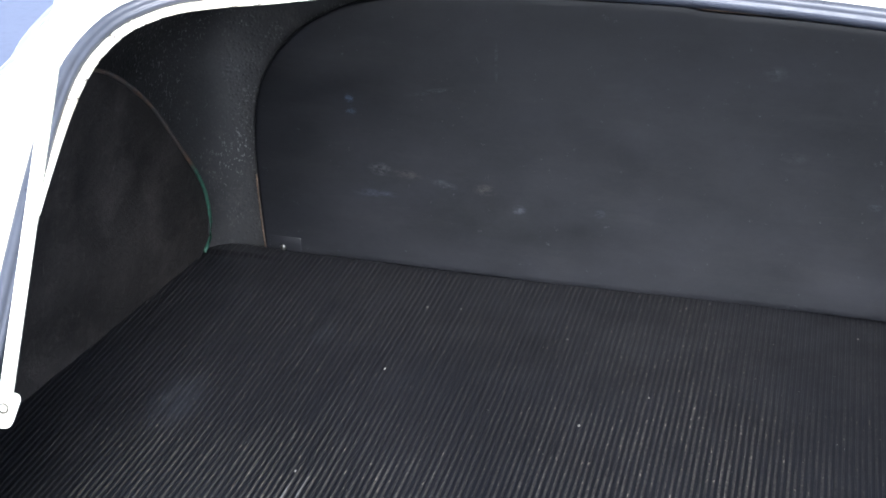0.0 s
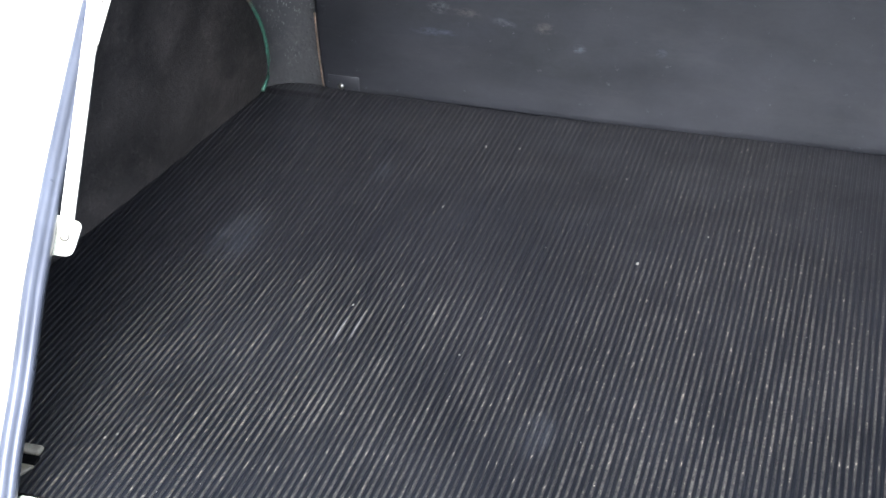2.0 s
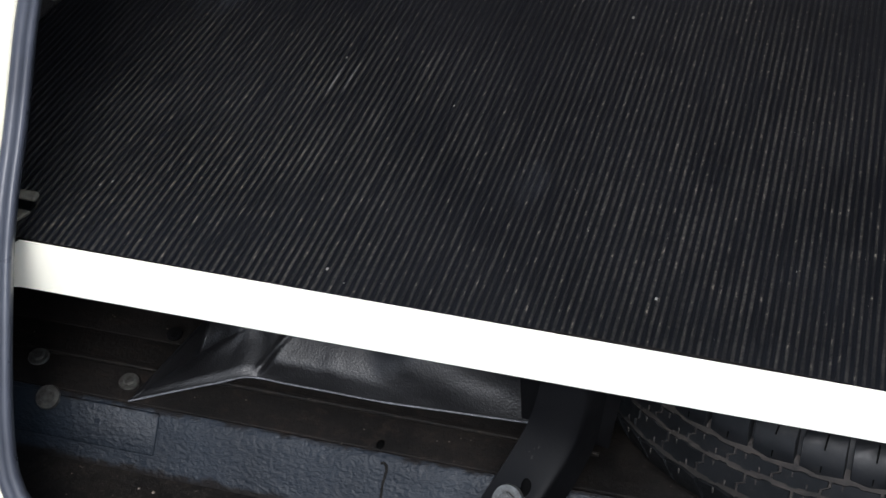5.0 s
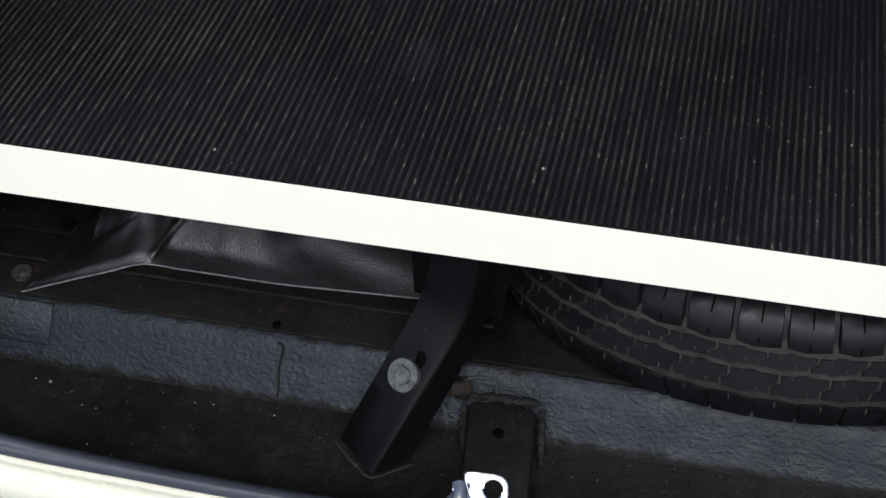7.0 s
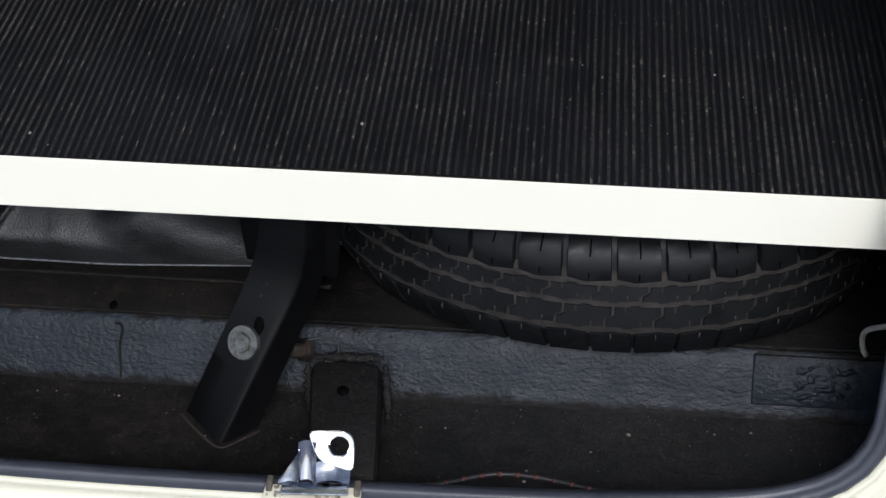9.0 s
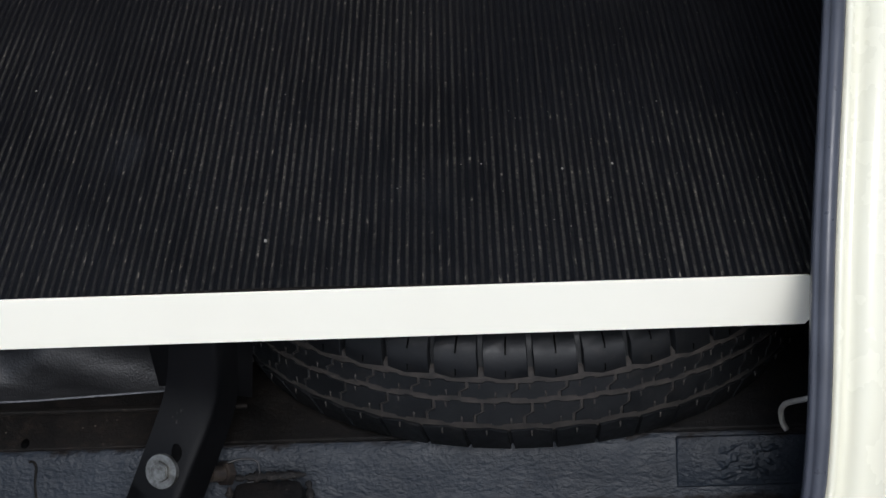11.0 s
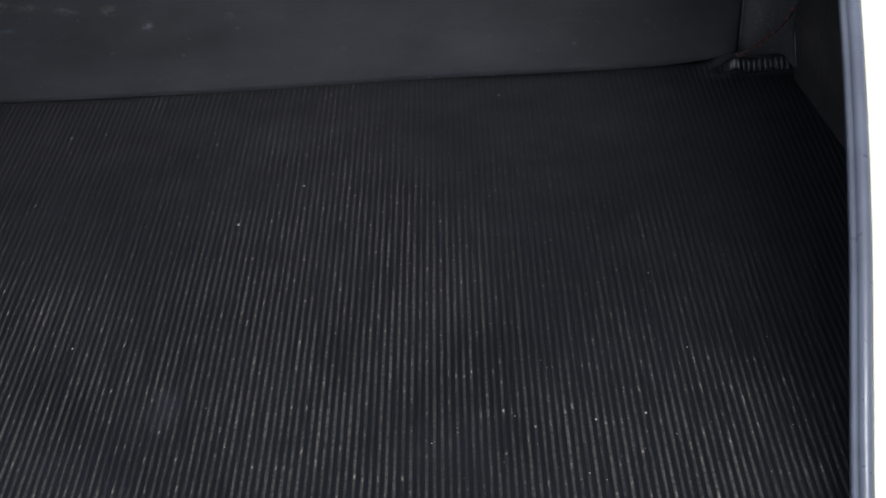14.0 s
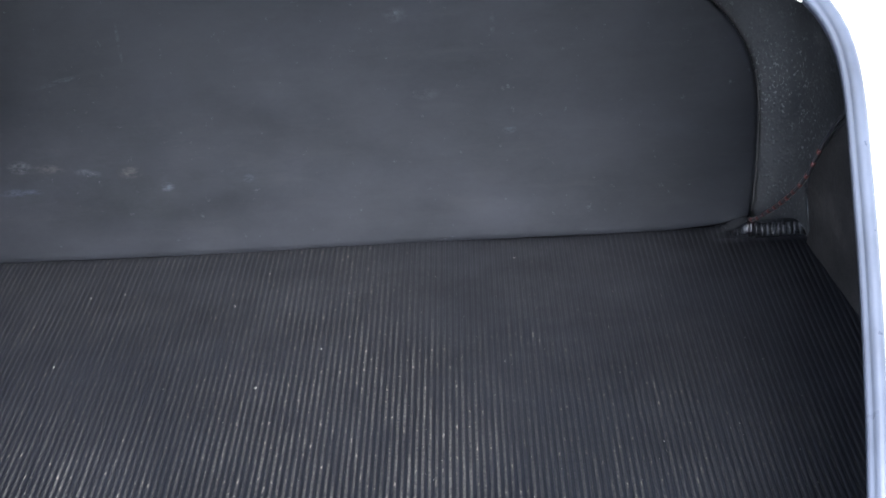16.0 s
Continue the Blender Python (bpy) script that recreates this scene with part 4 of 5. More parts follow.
RT, LB, RB = Vector((-0.077, -0.086, 0.396)), Vector((-0.119, -0.043, 0.398)), Vector((-0.043, -0.060, 0.397))
RM, LM, RS = Vector((0.006, 0.012, 0.552)), Vector((-0.043, 0.018, 0.562)), Vector((0.019, 0.042, 0.521))
TL, TR, FR = Vector((-0.022, 0.022, 0.690)), Vector((0.016, 0.018, 0.690)), Vector((0.054, 0.058, 0.690))
FB = Vector((0.036, 0.050, 0.519))
def rail(top, mid, low):
    """One edge of the pressed channel: straight above, a rounded bend, straight below."""
    return spline([top, top.lerp(mid, 0.45), top.lerp(mid, 0.86), mid.lerp(low, 0.12), mid.lerp(low, 0.5), low], 36)


rings = []
for a, b, c in zip(rail(TL, LM, LB), rail(TR, RM, RT), rail(TR.lerp(FR, 0.5), RS, RB)):
    fold = a.lerp(b, 0.93) * 0.22 + b * 0.56 + b.lerp(c, 0.18) * 0.22
    rings.append([a + Vector((0, 0.012, -0.004)), a, a.lerp(b, 0.45), a.lerp(b, 0.86), (a.lerp(b, 0.95) + fold) / 2, fold, (b.lerp(c, 0.13) + fold) / 2, b.lerp(c, 0.26), b.lerp(c, 0.7), c])
bm = loft(rings, False)
bmesh.ops.recalc_face_normals(bm, faces=bm.faces)
bmesh.ops.solidify(bm, geom=bm.faces[:], thickness=0.003)
strut = smoothed(part("strut", bm, BRACKET, car, "satin black pressed steel strut holding up the shelf"), 60)
smoothed(part("strut_flange", slab([TR + Vector((0.010, 0.012, 0)), FR, FB, RS + Vector((-0.004, 0.006, 0.004))], Vector((-0.002, 0.005, 0)), 0.0012), BRACKET, strut), 50)
smoothed(part("strut_flange", slab([Vector((-0.068, 0.036, 0.690)), TL + Vector((0.004, 0.010, 0)), LM + Vector((0.004, 0.012, -0.006)), Vector((-0.057, 0.033, 0.554))], Vector((0, 0.004, 0)), 0.0012), BRACKET, strut), 50)
fn = (RM - LB).cross(LM - RT).normalized()
if fn.y > 0:
    fn = -fn
bp = LM.lerp(LB, 0.452).lerp(RM.lerp(RT, 0.452), 0.50)
bolt("bolt", bp + fn * 0.004, 0.0195, fn, strut, ZINC, "zinc hexagon bolt with a washer")
hp = LM.lerp(LB, 0.335).lerp(RM.lerp(RT, 0.335), 0.62)
bm = bmesh.new()
bmesh.ops.create_cone(bm, cap_ends=True, segments=16, radius1=0.007, radius2=0.007, depth=0.002)
bm.transform(look(hp + fn * 0.0022, hp - fn) @ Matrix.Diagonal((1, 1.5, 1, 1)))
part("bolt_slot", bm, HOLE, strut, "dark slot beside the bolt")
pts = spline([LB + Vector((-0.008, -0.004, 0.000)), LB.lerp(RT, 0.5) + Vector((-0.006, -0.007, 0.001)), RT + Vector((0, -0.007, 0.001)), RT.lerp(RB, 0.5) + Vector((0.003, -0.007, 0)), RB + Vector((0.006, -0.004, 0))], 16)
part("weld_bead", tube(pts, 0.0016, 6), plain("rusty_weld", (0.026, 0.017, 0.012), (0.010, 0.008, 0.007), 0.8, 120, 0.5), strut, "rusty weld along the strut's foot")
# threaded stud end with a rusty nut beside the strut
RUSTY = plain("rusty_stud", (0.036, 0.028, 0.022), (0.007, 0.0055, 0.005), 0.5, 75, 0.5)
axle = pose(0.000, 0.012, 0.447, 62, 0, -52)
prof = [(0.0002, 0.020)] + [(0.0082 if k % 2 else 0.0087, 0.018 - 0.0016 * k) for k in range(18)] + [(0.0002, -0.012)]
stud = smoothed(part("stud", loft([[axle @ Vector((r * math.cos(q), r * math.sin(q), z)) for r, z in prof] for q in [2 * math.pi * k / 20 for k in range(20)]], False, False, True), RUSTY, car, "short rusty threaded stud through the beam"), 60)
bm = bmesh.new()
bmesh.ops.create_cone(bm, cap_ends=True, segments=6, radius1=0.0150, radius2=0.0142, depth=0.009)
bmesh.ops.bevel(bm, geom=bm.edges[:], offset=0.001, segments=2, affect="EDGES")
bm.transform(axle @ pose(0, 0, -0.003))
smoothed(part("nut", bm, RUSTY, stud), 40)

part("wire_clip", tube(spline([(0.006, 0.012, 0.462), (0.022, 0.016, 0.463), (0.037, 0.014, 0.462), (0.040, 0.008, 0.452), (0.038, 0.002, 0.445), (0.024, 0.000, 0.443)], 30), 0.0013, 6), WIRE_BLACK, car, "thin black wire clip on the beam")

# ---- striker mount and striker
mount = smoothed(part("striker_mount", prism([(0.012, -0.004, 0.452), (0.088, -0.002, 0.452), (0.102, -0.165, 0.446), (0.030, -0.168, 0.446)], (0, 0, -0.05), 0.010), CHASSIS, car, "dark boxed mount for the striker"), 40)
bm = bmesh.new()
bmesh.ops.create_cone(bm, cap_ends=True, segments=20, radius1=0.0062, radius2=0.0062, depth=0.002)
bm.transform(pose(0.053, -0.052, 0.4518))
part("mount_hole", bm, HOLE, mount, "small round hole")


# crusted dirt where the mount meets the beam
def crust(a, b, r, seed):
    """A ragged low ridge of caked dirt from a to b."""
    a, b, n = Vector(a), Vector(b), 40
    along = (b - a).normalized()
    side = along.cross(Vector((0, -0.6, 0.8))).normalized()
    up = side.cross(along)
    rings = []
    for k in range(n + 1):
        u = k / n
        g = r * (0.25 + 0.75 * math.sin(math.pi * u) ** 0.5) * (1.0 + 0.9 * noise.noise(Vector((u * 11, seed, 0))))
        ring = []
        for q in range(8):
            t = 2 * math.pi * q / 8
            f = g * (1.0 + 0.7 * noise.noise(Vector((u * 30, q * 1.7, seed))))
            ring.append(a.lerp(b, u) + side * (1.5 * f * math.cos(t)) + up * (0.55 * f * math.sin(t)))
        rings.append(ring)
    return loft(rings, True, True, False)


for seed, (a, b, r) in enumerate((((0.014, 0.003, 0.4475), (0.090, 0.005, 0.4485), 0.0034), ((0.092, 0.000, 0.444), (0.099, -0.044, 0.404), 0.0032), ((0.007, -0.002, 0.440), (0.014, -0.040, 0.402), 0.0034))):
    part("dirt_crust", crust(a, b, r, seed), CHASSIS, mount, "caked brown dirt")


def striker():
    root = thing("striker", "bright chrome lock striker on the boot lip", "striker", at=(0.045, -0.19, 0.447))
    o, r = Vector((0.0660, -0.163, 0.4845)), 0.0098
    ux, uz = Vector((1, 0.05, 0)).normalized(), Vector((-0.02, 0.55, 0.83)).normalized()
    fw = ux.cross(uz).normalized()
    if fw.y > 0:
        fw = -fw

    def at(a, b, f=0.0):
        return o + ux * a + uz * b + fw * f

    # leaning tongue with a round hole
    outer = spline([at(a, b) for a, b in ((-0.0300, 0.0120), (-0.0235, 0.0150), (-0.0140, 0.0156), (0.0004, 0.0155), (0.0112, 0.0118), (0.0156, -0.0007), (0.0150, -0.0205), (0.0110, -0.0243), (-0.0034, -0.0211), (-0.0135, -0.0180), (-0.0210, -0.0120), (-0.0262, -0.0020))], 44, closed=True)
    bm = bmesh.new()
    rings = []
    for off, grow in ((0.0, 0.0), (0.0030, 0.0), (0.0042, 0.0012)):
        ro, ri = [], []
        for p in outer:
            d = p - o
            a = math.atan2(d.dot(uz), d.dot(ux))
            ro.append(bm.verts.new(p - d.normalized() * grow + fw * off))
            ri.append(bm.verts.new(o + (r + grow) * (math.cos(a) * ux + math.sin(a) * uz) + fw * off))
        rings.append((ro, ri))
    n = len(outer)
    for i in range(n):
        j = (i + 1) % n
        o0, i0 = rings[0]
        o2, i2 = rings[2]
        bm.faces.new((o2[i], o2[j], i2[j], i2[i]))
        bm.faces.new((o0[j], o0[i], i0[i], i0[j]))
        for (oa, ia), (ob, ib) in zip(rings, rings[1:]):
            bm.faces.new((oa[i], oa[j], ob[j], ob[i]))
            bm.faces.new((ia[j], ia[i], ib[i], ib[j]))
    smoothed(part("tongue", bm, CHROME, root, "chrome tongue with a round hole"), 30)
    # hollow face below the tongue, curving out to the foot
    def sweep(a0, a1, line, bulge, n=14, rise=1.0):
        rows = []
        yb, zb = line[-1]
        for k in range(n):
            u = k / (n - 1)
            a, g = a0 + (a1 - a0) * u, rise + (1 - rise) * u ** 1.4
            rows.append([Vector((o.x + a, yb + (y - yb) * g - bulge * math.sin(math.pi * u), zb + (z - zb) * g)) for y, z in line])
        bm = loft(rows, False)
        bmesh.ops.recalc_face_normals(bm, faces=bm.faces)
        bmesh.ops.solidify(bm, geom=bm.faces[:], thickness=0.002)
        return bm

    # below the tongue the chrome's colour carries painted dark reflections
    smoothed(part("face", sweep(-0.024, 0.0115, [(-0.170, 0.4655), (-0.173, 0.461), (-0.179, 0.456), (-0.187, 0.4530)], -0.006), DARK_CHROME, root), 50)
    smoothed(part("rolled_cheek", sweep(-0.040, -0.0235, [(-0.168, 0.4905), (-0.171, 0.480), (-0.177, 0.466), (-0.186, 0.4535)], -0.0045), CHEEK, root, "rolled chrome cheek"), 50)
    smoothed(part("gusset", sweep(-0.060, -0.0385, [(-0.171, 0.4830), (-0.176, 0.4720), (-0.182, 0.4610), (-0.188, 0.4510)], -0.004, 14, 0.12), DARK_CHROME, root, "hollow chrome gusset"), 50)
    smoothed(part("base_plate", prism([(o.x - 0.0565, -0.200, 0.4485), (o.x + 0.0125, -0.200, 0.4525), (o.x + 0.0100, -0.185, 0.4525), (o.x - 0.0555, -0.185, 0.4490)], (0, 0, 0.0026), 0.0008), DARK_CHROME, root), 40)
    smoothed(part("base_lip", tube([(o.x - 0.0565, -0.201, 0.4520), (o.x - 0.02, -0.2012, 0.4540), (o.x + 0.0125, -0.201, 0.4560)], 0.0014, 8), DARK_CHROME, root, "bright rolled lip"), 60)
    smoothed(part("seat_block", prism([(o.x - 0.076, -0.228, 0.440), (o.x + 0.026, -0.226, 0.440), (o.x + 0.0235, -0.184, 0.444), (o.x - 0.0725, -0.186, 0.444)], (0, 0, 0.0050), 0.002), FLANGE, root, "cream painted seat under the striker"), 40)
    for a in (-0.068, 0.020):
        smoothed(part("seat_ear", block((o.x + a - 0.003, -0.196, 0.446), (o.x + a + 0.003, -0.180, 0.455), 0.0012), TAB, root, "dirty cream ear"), 40)


striker()

# thin red-flecked cable lying in the gutter, and a loose grey wire at the side
cable_pts = spline([(0.13, -0.150, 0.418), (0.163, -0.132, 0.404), (0.215, -0.112, 0.402), (0.26, -0.112, 0.402), (0.305, -0.122, 0.403), (0.36, -0.146, 0.414)], 40)
cable = part("cable", tube(cable_pts, 0.0032, 7), WIRE_BLACK)
tagged(cable, "thin black cable with red flecks lying in the gutter", "cable")
for i in range(4, 37, 3):
    part("red_fleck", tube([cable_pts[i], cable_pts[i].lerp(cable_pts[i + 1], 0.7)], 0.0033, 7), WIRE_RED, cable)
loop = part("wire_loop", tube(spline([(0.636, -0.02, 0.575), (0.616, -0.015, 0.555), (0.599, 0.030, 0.505), (0.600, 0.040, 0.475), (0.606, 0.036, 0.463)], 24), 0.0032, 7), WIRE_GREY)
tagged(loop, "loose grey wire curling out beside the seal", "wire")


# ================= spare wheel =================
def spare_wheel():
    tilt = radians(-12)
    inward = Vector((0, math.cos(tilt), math.sin(tilt)))
    axis = Vector((0, -math.sin(tilt), math.cos(tilt)))
    centre = Vector((0.326, 0.338, 0.4120))
    root = thing("spare_wheel", "spare wheel with a worn black tyre lying under the shelf", "wheel", at=tuple(centre))

    def at(r, a, th):
        return centre + axis * a + r * (math.cos(th) * Vector((1, 0, 0)) + math.sin(th) * inward)

    seg = 132
    prof = [(0.205, 0.020), (0.235, -0.010), (0.285, -0.022), (0.318, -0.012), (0.332, 0.000), (0.338, 0.010), (0.341, 0.040), (0.342, 0.062), (0.341, 0.085),
            (0.337, 0.114), (0.331, 0.124), (0.316, 0.138), (0.285, 0.146), (0.235, 0.134), (0.205, 0.104)]
    rings = [[at(r, a, 2 * math.pi * k / seg) for r, a in prof] for k in range(seg)]
    bm = loft(rings, False, False, True)
    tyre = part("tyre", bm, TYRE, root, "black crossply tyre")
    # groove floor: dust shows between the blocks
    rings = [[at(r, a, 2 * math.pi * k / seg) for r, a in ((0.3400, 0.015), (0.3455, 0.022), (0.3468, 0.040), (0.3474, 0.062), (0.3470, 0.080), (0.3462, 0.0880), (0.3400, 0.092))] for k in range(seg)]
    part("tread_groove", loft(rings, False, False, True), GROOVE, tyre, "dusty tread grooves")

    def crown(a):
        return 0.3415 + 0.003 * (1 - ((a - 0.061) / 0.061) ** 2)

    rng = random.Random(3)
    rows = [(-0.012, 0.0210, 46, 0.10, 0), (0.0285, 0.0530, 42, 0.45, 1), (0.0600, 0.0770, 42, 0.15, 1), (0.0835, 0.1400, 42, 0.60, 2)]
    for lo, hi, count, phase, kind in rows:
        for i in range(count):
            w = 2 * math.pi / count
            gap = 0.0032 if kind == 1 else (0.0050 if kind == 0 else 0.0080)
            t0, t1 = (i + phase) * w + gap, (i + phase + 1) * w - gap
            mid, k = (lo + hi) / 2, 0.35 * w
            if kind == 1:
                z = 0.004
                shape = [(t0, lo), (t0 + 0.30 * w, lo), (t0 + 0.34 * w, lo - z * 0.55), (t0 + 0.52 * w, lo - z * 0.55), (t0 + 0.56 * w, lo), (t1, lo + 0.001), (t1, mid - 0.003), (t1 + 0.16 * w, mid + 0.002), (t1 + 0.16 * w, hi), (t0 + 0.72 * w, hi), (t0 + 0.68 * w, hi + z * 0.5), (t0 + 0.5 * w, hi + z * 0.5), (t0 + 0.46 * w, hi), (t0 + 0.16 * w, hi), (t0 + 0.16 * w, mid + 0.002), (t0, mid - 0.003)]
            elif kind == 0:
                shape = [(t0 + 0.010, lo), (t1 + 0.010, lo), (t1, hi - 0.002), ((t0 + t1) / 2 + 0.01, hi + 0.002), (t0, hi - 0.001)]
            else:
                tm = (t0 + t1) / 2
                shape = [(t0, lo + 0.002), (tm - 0.01, lo - 0.002), (t1, lo + 0.001), (t1 - 0.004, 0.112), (t1 - 0.006, 0.124), (t1 - 0.006, hi), (t0 - 0.006, hi), (t0 - 0.006, 0.124), (t0 - 0.004, 0.112)]
            ct = sum(p[0] for p in shape) / len(shape)
            ca = sum(p[1] for p in shape) / len(shape)
            h = (0.0042 if kind == 1 else 0.0048) + rng.uniform(-0.0004, 0.0004)
            bm = bmesh.new()
            top, mids, base = [], [], []
            for th, a in shape:
                def fall(q):
                    return 0.012 * max(0.0, -q / 0.010) ** 1.5 + 0.013 * max(0.0, (q - 0.110) / 0.015) ** 1.5
                base.append(bm.verts.new(at(crown(a) - 0.004 - fall(a), a, th)))
                mids.append(bm.verts.new(at(crown(a) + h - 0.0012 - fall(a), a, ct + (th - ct) * 0.985)))
                a2 = ca + (a - ca) * 0.95
                top.append(bm.verts.new(at(crown(a2) + h - fall(a2), a2, ct + (th - ct) * 0.955)))
            n = len(shape)
            if kind == 2:
                bm.faces.new([top[q] for q in (0, 1, 2, 3, 8)])
                bm.faces.new([top[q] for q in (8, 3, 4, 7)])
                bm.faces.new([top[q] for q in (7, 4, 5, 6)])
            else:
                bm.faces.new(top)
            for q in range(n):
                j = (q + 1) % n
                bm.faces.new((base[q], base[j], mids[j], mids[q]))
                bm.faces.new((mids[q], mids[j], top[j], top[q]))
            smoothed(part("tread_block", bm, TYRE, tyre), 50)
            if kind < 2:
                # dust packed in the short cuts at the block's edges
                for q, a0, a1 in ((0.30, hi - 0.0065, hi - 0.0004), (0.74, lo + 0.0006, lo + 0.0075)) if kind else ((0.5, hi - 0.007, hi - 0.0006),):
                    th = t0 + (t1 - t0) * q + (0.10 * w if kind and q < 0.5 else 0)
                    pts = [at(crown(a) + h - fall(a) - 0.0002, a, th) for a in (a0, (a0 + a1) / 2, a1)]
                    part("sipe", tube(pts, 0.0011, 5), GROOVE, tyre)
            if kind == 2:
                tm = (t0 + t1) / 2
                for a0, a1 in ((0.0850, 0.0920), (0.1100, 0.1240)):
                    pts = [at(crown(a) + h - fall(a) - 0.0004, a, tm - 0.002) for a in (a0, (a0 + a1) / 2, a1)]
                    part("sipe", tube(pts, 0.0009, 5), HOLE, tyre)
    # steel disc
    rings = [[at(r, a, 2 * math.pi * k / 64) for r, a in ((0.215, 0.125), (0.207, 0.120), (0.195, 0.095), (0.17, 0.085), (0.11, 0.095), (0.06, 0.075), (0.03, 0.075))] for k in range(64)]
    part("rim", loft(rings, False, False, True), STEEL, root, "black steel rim")


spare_wheel()


# ================= leathercloth bag =================
def tool_bag():
    root = thing("tool_bag", "black leathercloth bag with pale stitched hem lying under the shelf", "bag", at=(-0.28, 0.2, LEDGE))
    hem = spline([(-0.515, 0.040, 0.466), (-0.47, 0.070, 0.467), (-0.43, 0.095, 0.468), (-0.396, 0.114, 0.470), (-0.35, 0.117, 0.468), (-0.303, 0.118, 0.467), (-0.235, 0.119, 0.466), (-0.155, 0.124, 0.466), (-0.069, 0.130, 0.466), (-0.050, 0.131, 0.466)], 130)
    n, up_rows, reach = len(hem), 22, 0.066

    def bell(v, c, w):
        return math.exp(-((v - c) / w) ** 2)

    def step(v, a, b):
        q = max(0.0, min(1.0, (v - a) / (b - a)))
        return q * q * (3 - 2 * q)

    def recline(u, f):
        """Degrees by which the sheet leans back at u along the hem and f up from it."""
        uc = 0.305 + 0.085 * f
        if u < uc:
            return 17 + 14 * bell(u, 0.03 + 0.20 * f, 0.08) * step(f, 0.2, 0.8) + 1.5 * noise.noise(Vector((u * 9, f * 2, 5)))
        bulge = step(u, uc, uc + 0.02) * step(f + 0.9 * max(0, u - 0.50), 0.30, 0.52) * (1 - step(u - 0.10 * f, 0.50, 0.64))
        band = bell(u + 0.34 * f, 1.02, 0.085)
        return 8 + 32 * bulge + 17 * band + 2.5 * noise.noise(Vector((u * 10, f * 3, 2)))

    columns = []
    for i, p in enumerate(hem):
        u = i / (n - 1)
        x, y, z = p
        col = [Vector((x, y, z))]
        left = max(0.0, 0.30 - u) / 0.30
        for j in range(1, up_rows):
            f = j / (up_rows - 1)
            a = radians(recline(u, f) + 18 * left)
            d = reach / (up_rows - 1)
            y, z = y + d * math.sin(a), z + d * math.cos(a)
            uc = 0.305 + 0.085 * f
            dip = 0.006 * bell(u, uc - 0.005, 0.008) * step(f, 0.0, 0.15) + 0.004 * (1 - step(u, uc - 0.004, uc + 0.004)) * step(f, 0, 0.2)
            wrinkle = 0.0006 * noise.noise(Vector((u * 26, f * 4, 1))) * step(f, 0, 0.2)
            col.append(Vector((x + 0.075 * left * f, y + dip + wrinkle, z - 0.2 * dip)))
        last = col[-1]
        for j in range(1, 9):
            g = j / 8
            col.append(Vector((last.x, last.y + 0.16 * g, last.z + 0.055 * math.sin(g * 2.2) - 0.02 * g)))
        last = col[-1]
        for j in range(1, 7):
            g = j / 6
            col.append(Vector((last.x, last.y + 0.03 * math.sin(g * 1.57), last.z + (LEDGE + 0.004 - last.z) * g)))
        columns.append(col)
    bm = bmesh.new()
    grid = [[bm.verts.new(v) for v in col] for col in columns]
    for a, b in zip(grid, grid[1:]):
        for j in range(len(a) - 1):
            bm.faces.new((a[j], b[j], b[j + 1], a[j + 1]))
    for e in (0, -1):
        bm.faces.new(grid[e] if e else grid[e][::-1])
    part("bag_body", bm, LEATHER, root)
    part("hem", tube([p + Vector((0, -0.001, -0.001)) for p in hem], 0.0012, 6), STITCH, root, "pale stitched hem")


tool_bag()


# ================= lid stay =================
def lid_stay():
    root = thing("lid_stay", "white painted boot lid stay on its bracket", "stay", at=(-0.600, 0.163, 0.92))
    # rounded bracket plate, tucked behind the seal
    ux, uz = Vector((1.0, 0.10, 0.0)).normalized(), Vector((0.0, 0.40, 0.92)).normalized()
    fw = ux.cross(uz).normalized()
    c = Vector((-0.604, 0.161, 0.922))
    edge = ((-0.030, -0.018), (-0.010, -0.0185), (0.004, -0.0185), (0.010, -0.0135), (0.0145, 0.004), (0.0165, 0.014), (0.013, 0.019), (0.006, 0.0205), (-0.012, 0.0245), (-0.030, 0.026))
    shape = spline([c + ux * a + uz * b for a, b in edge], 40, closed=True)
    smoothed(part("bracket", prism(shape, fw * 0.004, 0.0012), CREAM, root, "cream bracket plate"), 40)
    # flat bar rising to the lid, its foot rounded
    lo, hi = Vector((-0.6045, 0.166, 0.922)), Vector((-0.5945, 0.292, 1.212))
    d = (hi - lo).normalized()
    s = (ux - d * ux.dot(d)).normalized()
    nrm = s.cross(d).normalized()
    if nrm.y > 0:
        nrm = -nrm
    length, w = (hi - lo).length + 0.42, 0.0078
    ends = [(-w, length), (-w, 0.0)] + [(w * math.cos(a), w * 0.8 * math.sin(a)) for a in [math.pi * (1 + k / 10) for k in range(1, 10)]] + [(w, 0.0), (w, length)]
    bm = prism([lo + s * a + d * b + nrm * 0.006 for a, b in ends], nrm * 0.0045, 0.0011)
    smoothed(part("bar", bm, CREAM, root, "white painted flat bar"), 40)
    # added dark disc that stands in for the shadow round the bar's foot
    bm = bmesh.new()
    bmesh.ops.create_cone(bm, cap_ends=True, segments=24, radius1=0.0060, radius2=0.0057, depth=0.0012)
    bm.transform(look(lo + nrm * 0.0109 + d * 0.001, lo - nrm))
    part("washer", bm, TAB, root, "dark disc under the rivet, for the shadow round the bar end")
    bm = bmesh.new()
    bmesh.ops.create_uvsphere(bm, u_segments=14, v_segments=8, radius=0.0042)
    bm.transform(Matrix.Translation(lo + nrm * 0.0118 + d * 0.001) @ Matrix.Diagonal((1, 0.5, 1, 1)))
    part("rivet", bm, CREAM, root)


lid_stay()

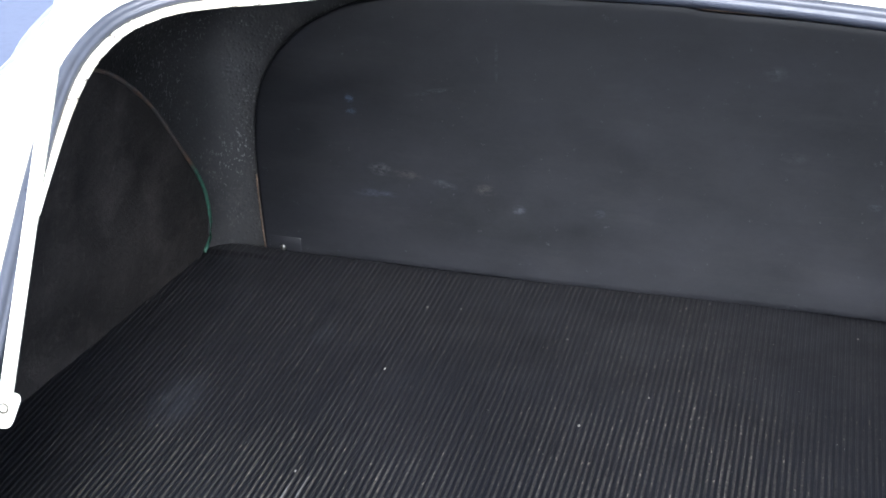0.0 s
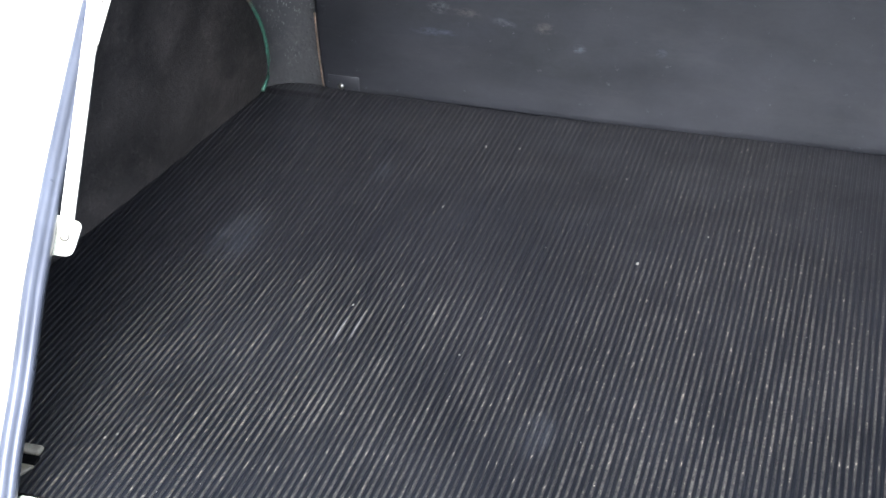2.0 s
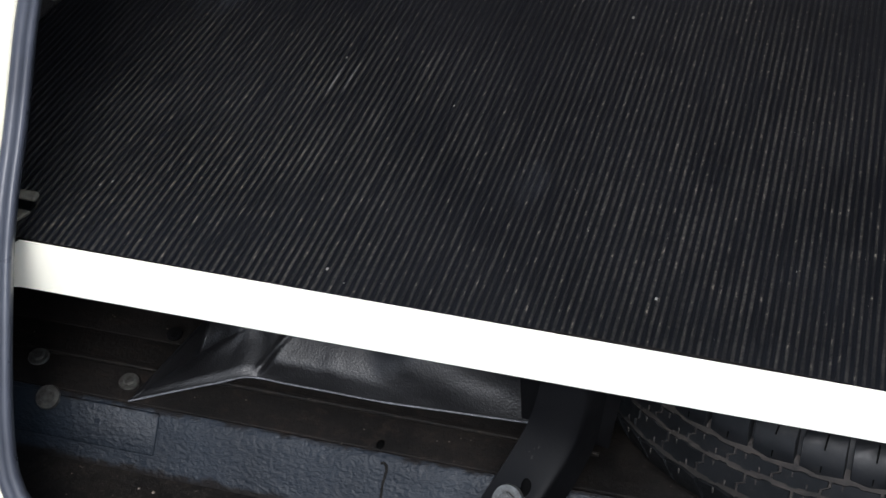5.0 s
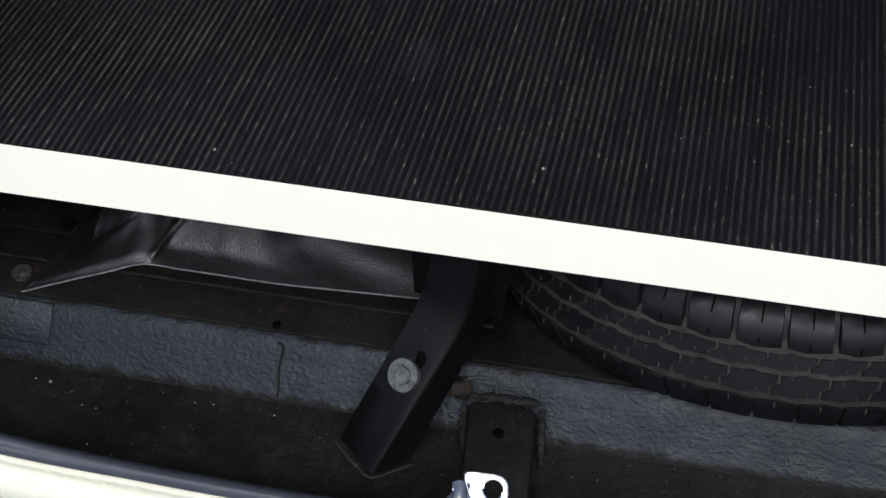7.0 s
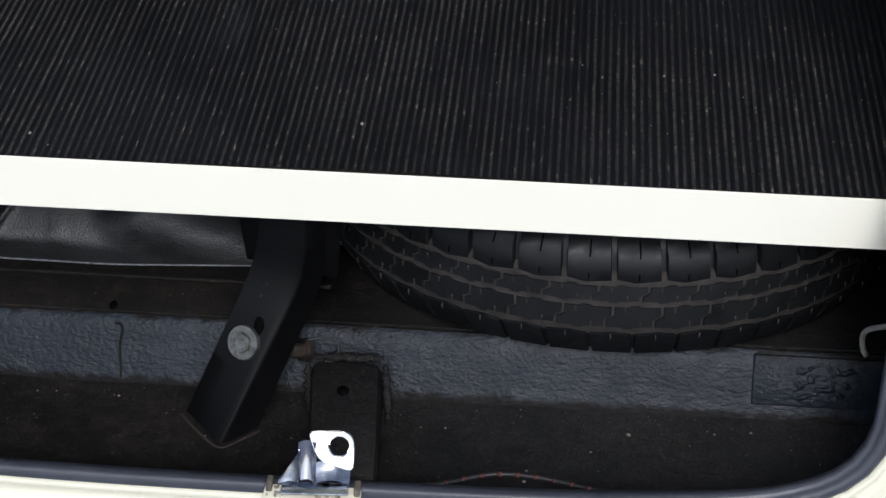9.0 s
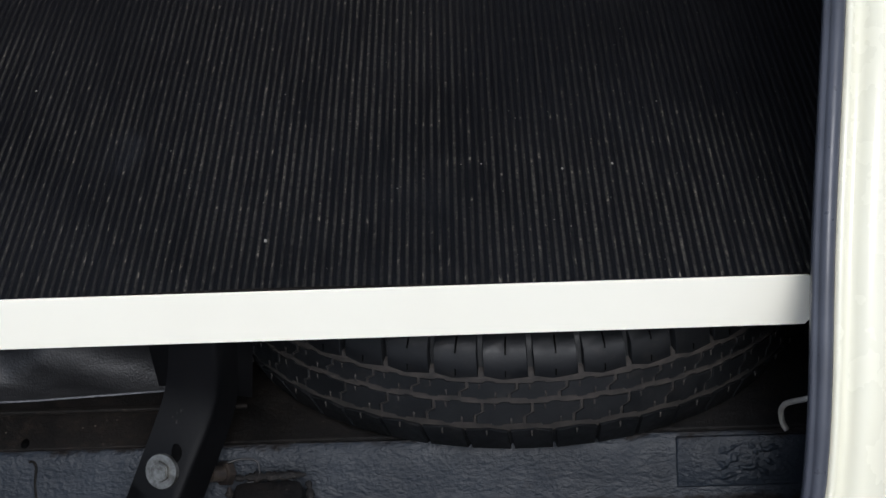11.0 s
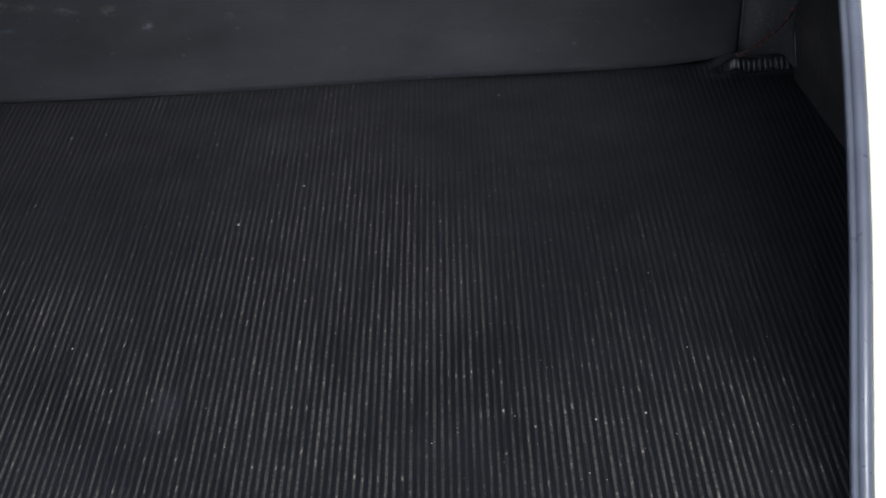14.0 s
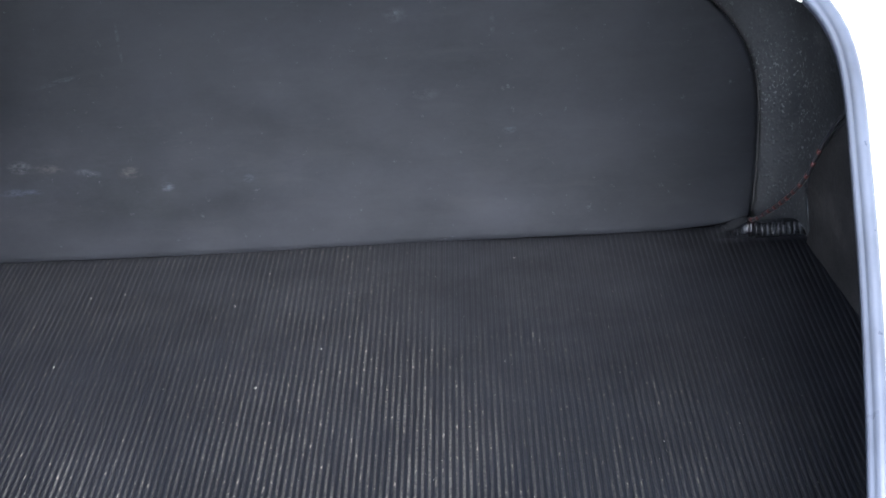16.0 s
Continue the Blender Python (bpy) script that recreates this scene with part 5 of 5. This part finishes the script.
# open lid above, hinged along the rear deck
rings = []
for i in range(13):
    f = i / 12
    y = 0.67 - 0.30 * f - 0.05 * math.sin(f * 3.0)
    z = 1.345 + 0.92 * f
    hw = 0.66 - 0.10 * f ** 3
    rings.append([Vector((x * hw, y + 0.06 * x * x * (1 - 0.3 * f) * -1, z)) for x in [k / 12 - 1 for k in range(25)]])
bm = loft(rings, False)
bmesh.ops.solidify(bm, geom=bm.faces[:], thickness=0.03)
part("boot_lid", bm, CREAM, car, "cream boot lid standing open")

# cream hinge tab beside the shelf; the boot's shade is in its colour
tab = smoothed(part("hinge_tab", block((-0.662, 0.0645, 0.7015), (-0.611, 0.0790, 0.7095), 0.0036, 3), TAB, car, "worn cream tab beside the shelf, coloured as in shade"), 50)
part("tab_slot", block((-0.657, 0.0480, 0.7005), (-0.6085, 0.0640, 0.7055), 0.002, 2), HOLE, tab, "dark slot in the tab")
part("tab_foot", prism([(-0.650, 0.0475, 0.7005), (-0.6075, 0.0475, 0.7005), (-0.614, 0.030, 0.7005), (-0.624, 0.012, 0.7005), (-0.650, 0.010, 0.7005)], (0, 0, 0.004), 0.001), TAB, tab)


def gutter_grit():
    rng = random.Random(11)
    verts, faces = [], []
    spots = [(0.357, -0.037, 0.0028), (0.317, -0.067, 0.0016), (0.487, -0.026, 0.0018), (0.448, -0.032, 0.0016), (-0.462, -0.027, 0.0026), (-0.480, -0.026, 0.0018), (-0.272, -0.023, 0.0016), (-0.293, -0.025, 0.0014), (-0.201, -0.026, 0.0018), (0.249, -0.12, 0.0022)]
    for _ in range(150):
        spots.append((rng.uniform(-0.58, 0.58), -0.012 - 0.13 * rng.random() ** 2.2, rng.choice((0.0004, 0.0005, 0.0006, 0.0008, 0.0011))))
    for x, y, r in spots:
        if -0.13 < x < 0.11 and y < -0.02:
            continue
        base, a, n = len(verts), rng.uniform(0, 6.28), 5
        z = 0.3985 + 0.0015 * math.sin(31 * x) if y > -0.10 else 0.3985 + (-0.10 - y) * 0.2 + 0.001
        for k in range(n):
            rr = r * rng.uniform(0.7, 1.2)
            verts.append((x + rr * math.cos(a + k * 6.283 / n), y + rr * math.sin(a + k * 6.283 / n), z))
        verts.append((x, y, z + r * 0.8))
        for k in range(n):
            faces.append((base + k, base + (k + 1) % n, base + n))
    me = bpy.data.meshes.new("gutter_grit")
    me.from_pydata(verts, [], faces)
    me.materials.append(GRIT)
    return tagged(new("gutter_grit", me), "pale grit lying in the black gutter", "grit", kind="stuff")


gutter_grit()

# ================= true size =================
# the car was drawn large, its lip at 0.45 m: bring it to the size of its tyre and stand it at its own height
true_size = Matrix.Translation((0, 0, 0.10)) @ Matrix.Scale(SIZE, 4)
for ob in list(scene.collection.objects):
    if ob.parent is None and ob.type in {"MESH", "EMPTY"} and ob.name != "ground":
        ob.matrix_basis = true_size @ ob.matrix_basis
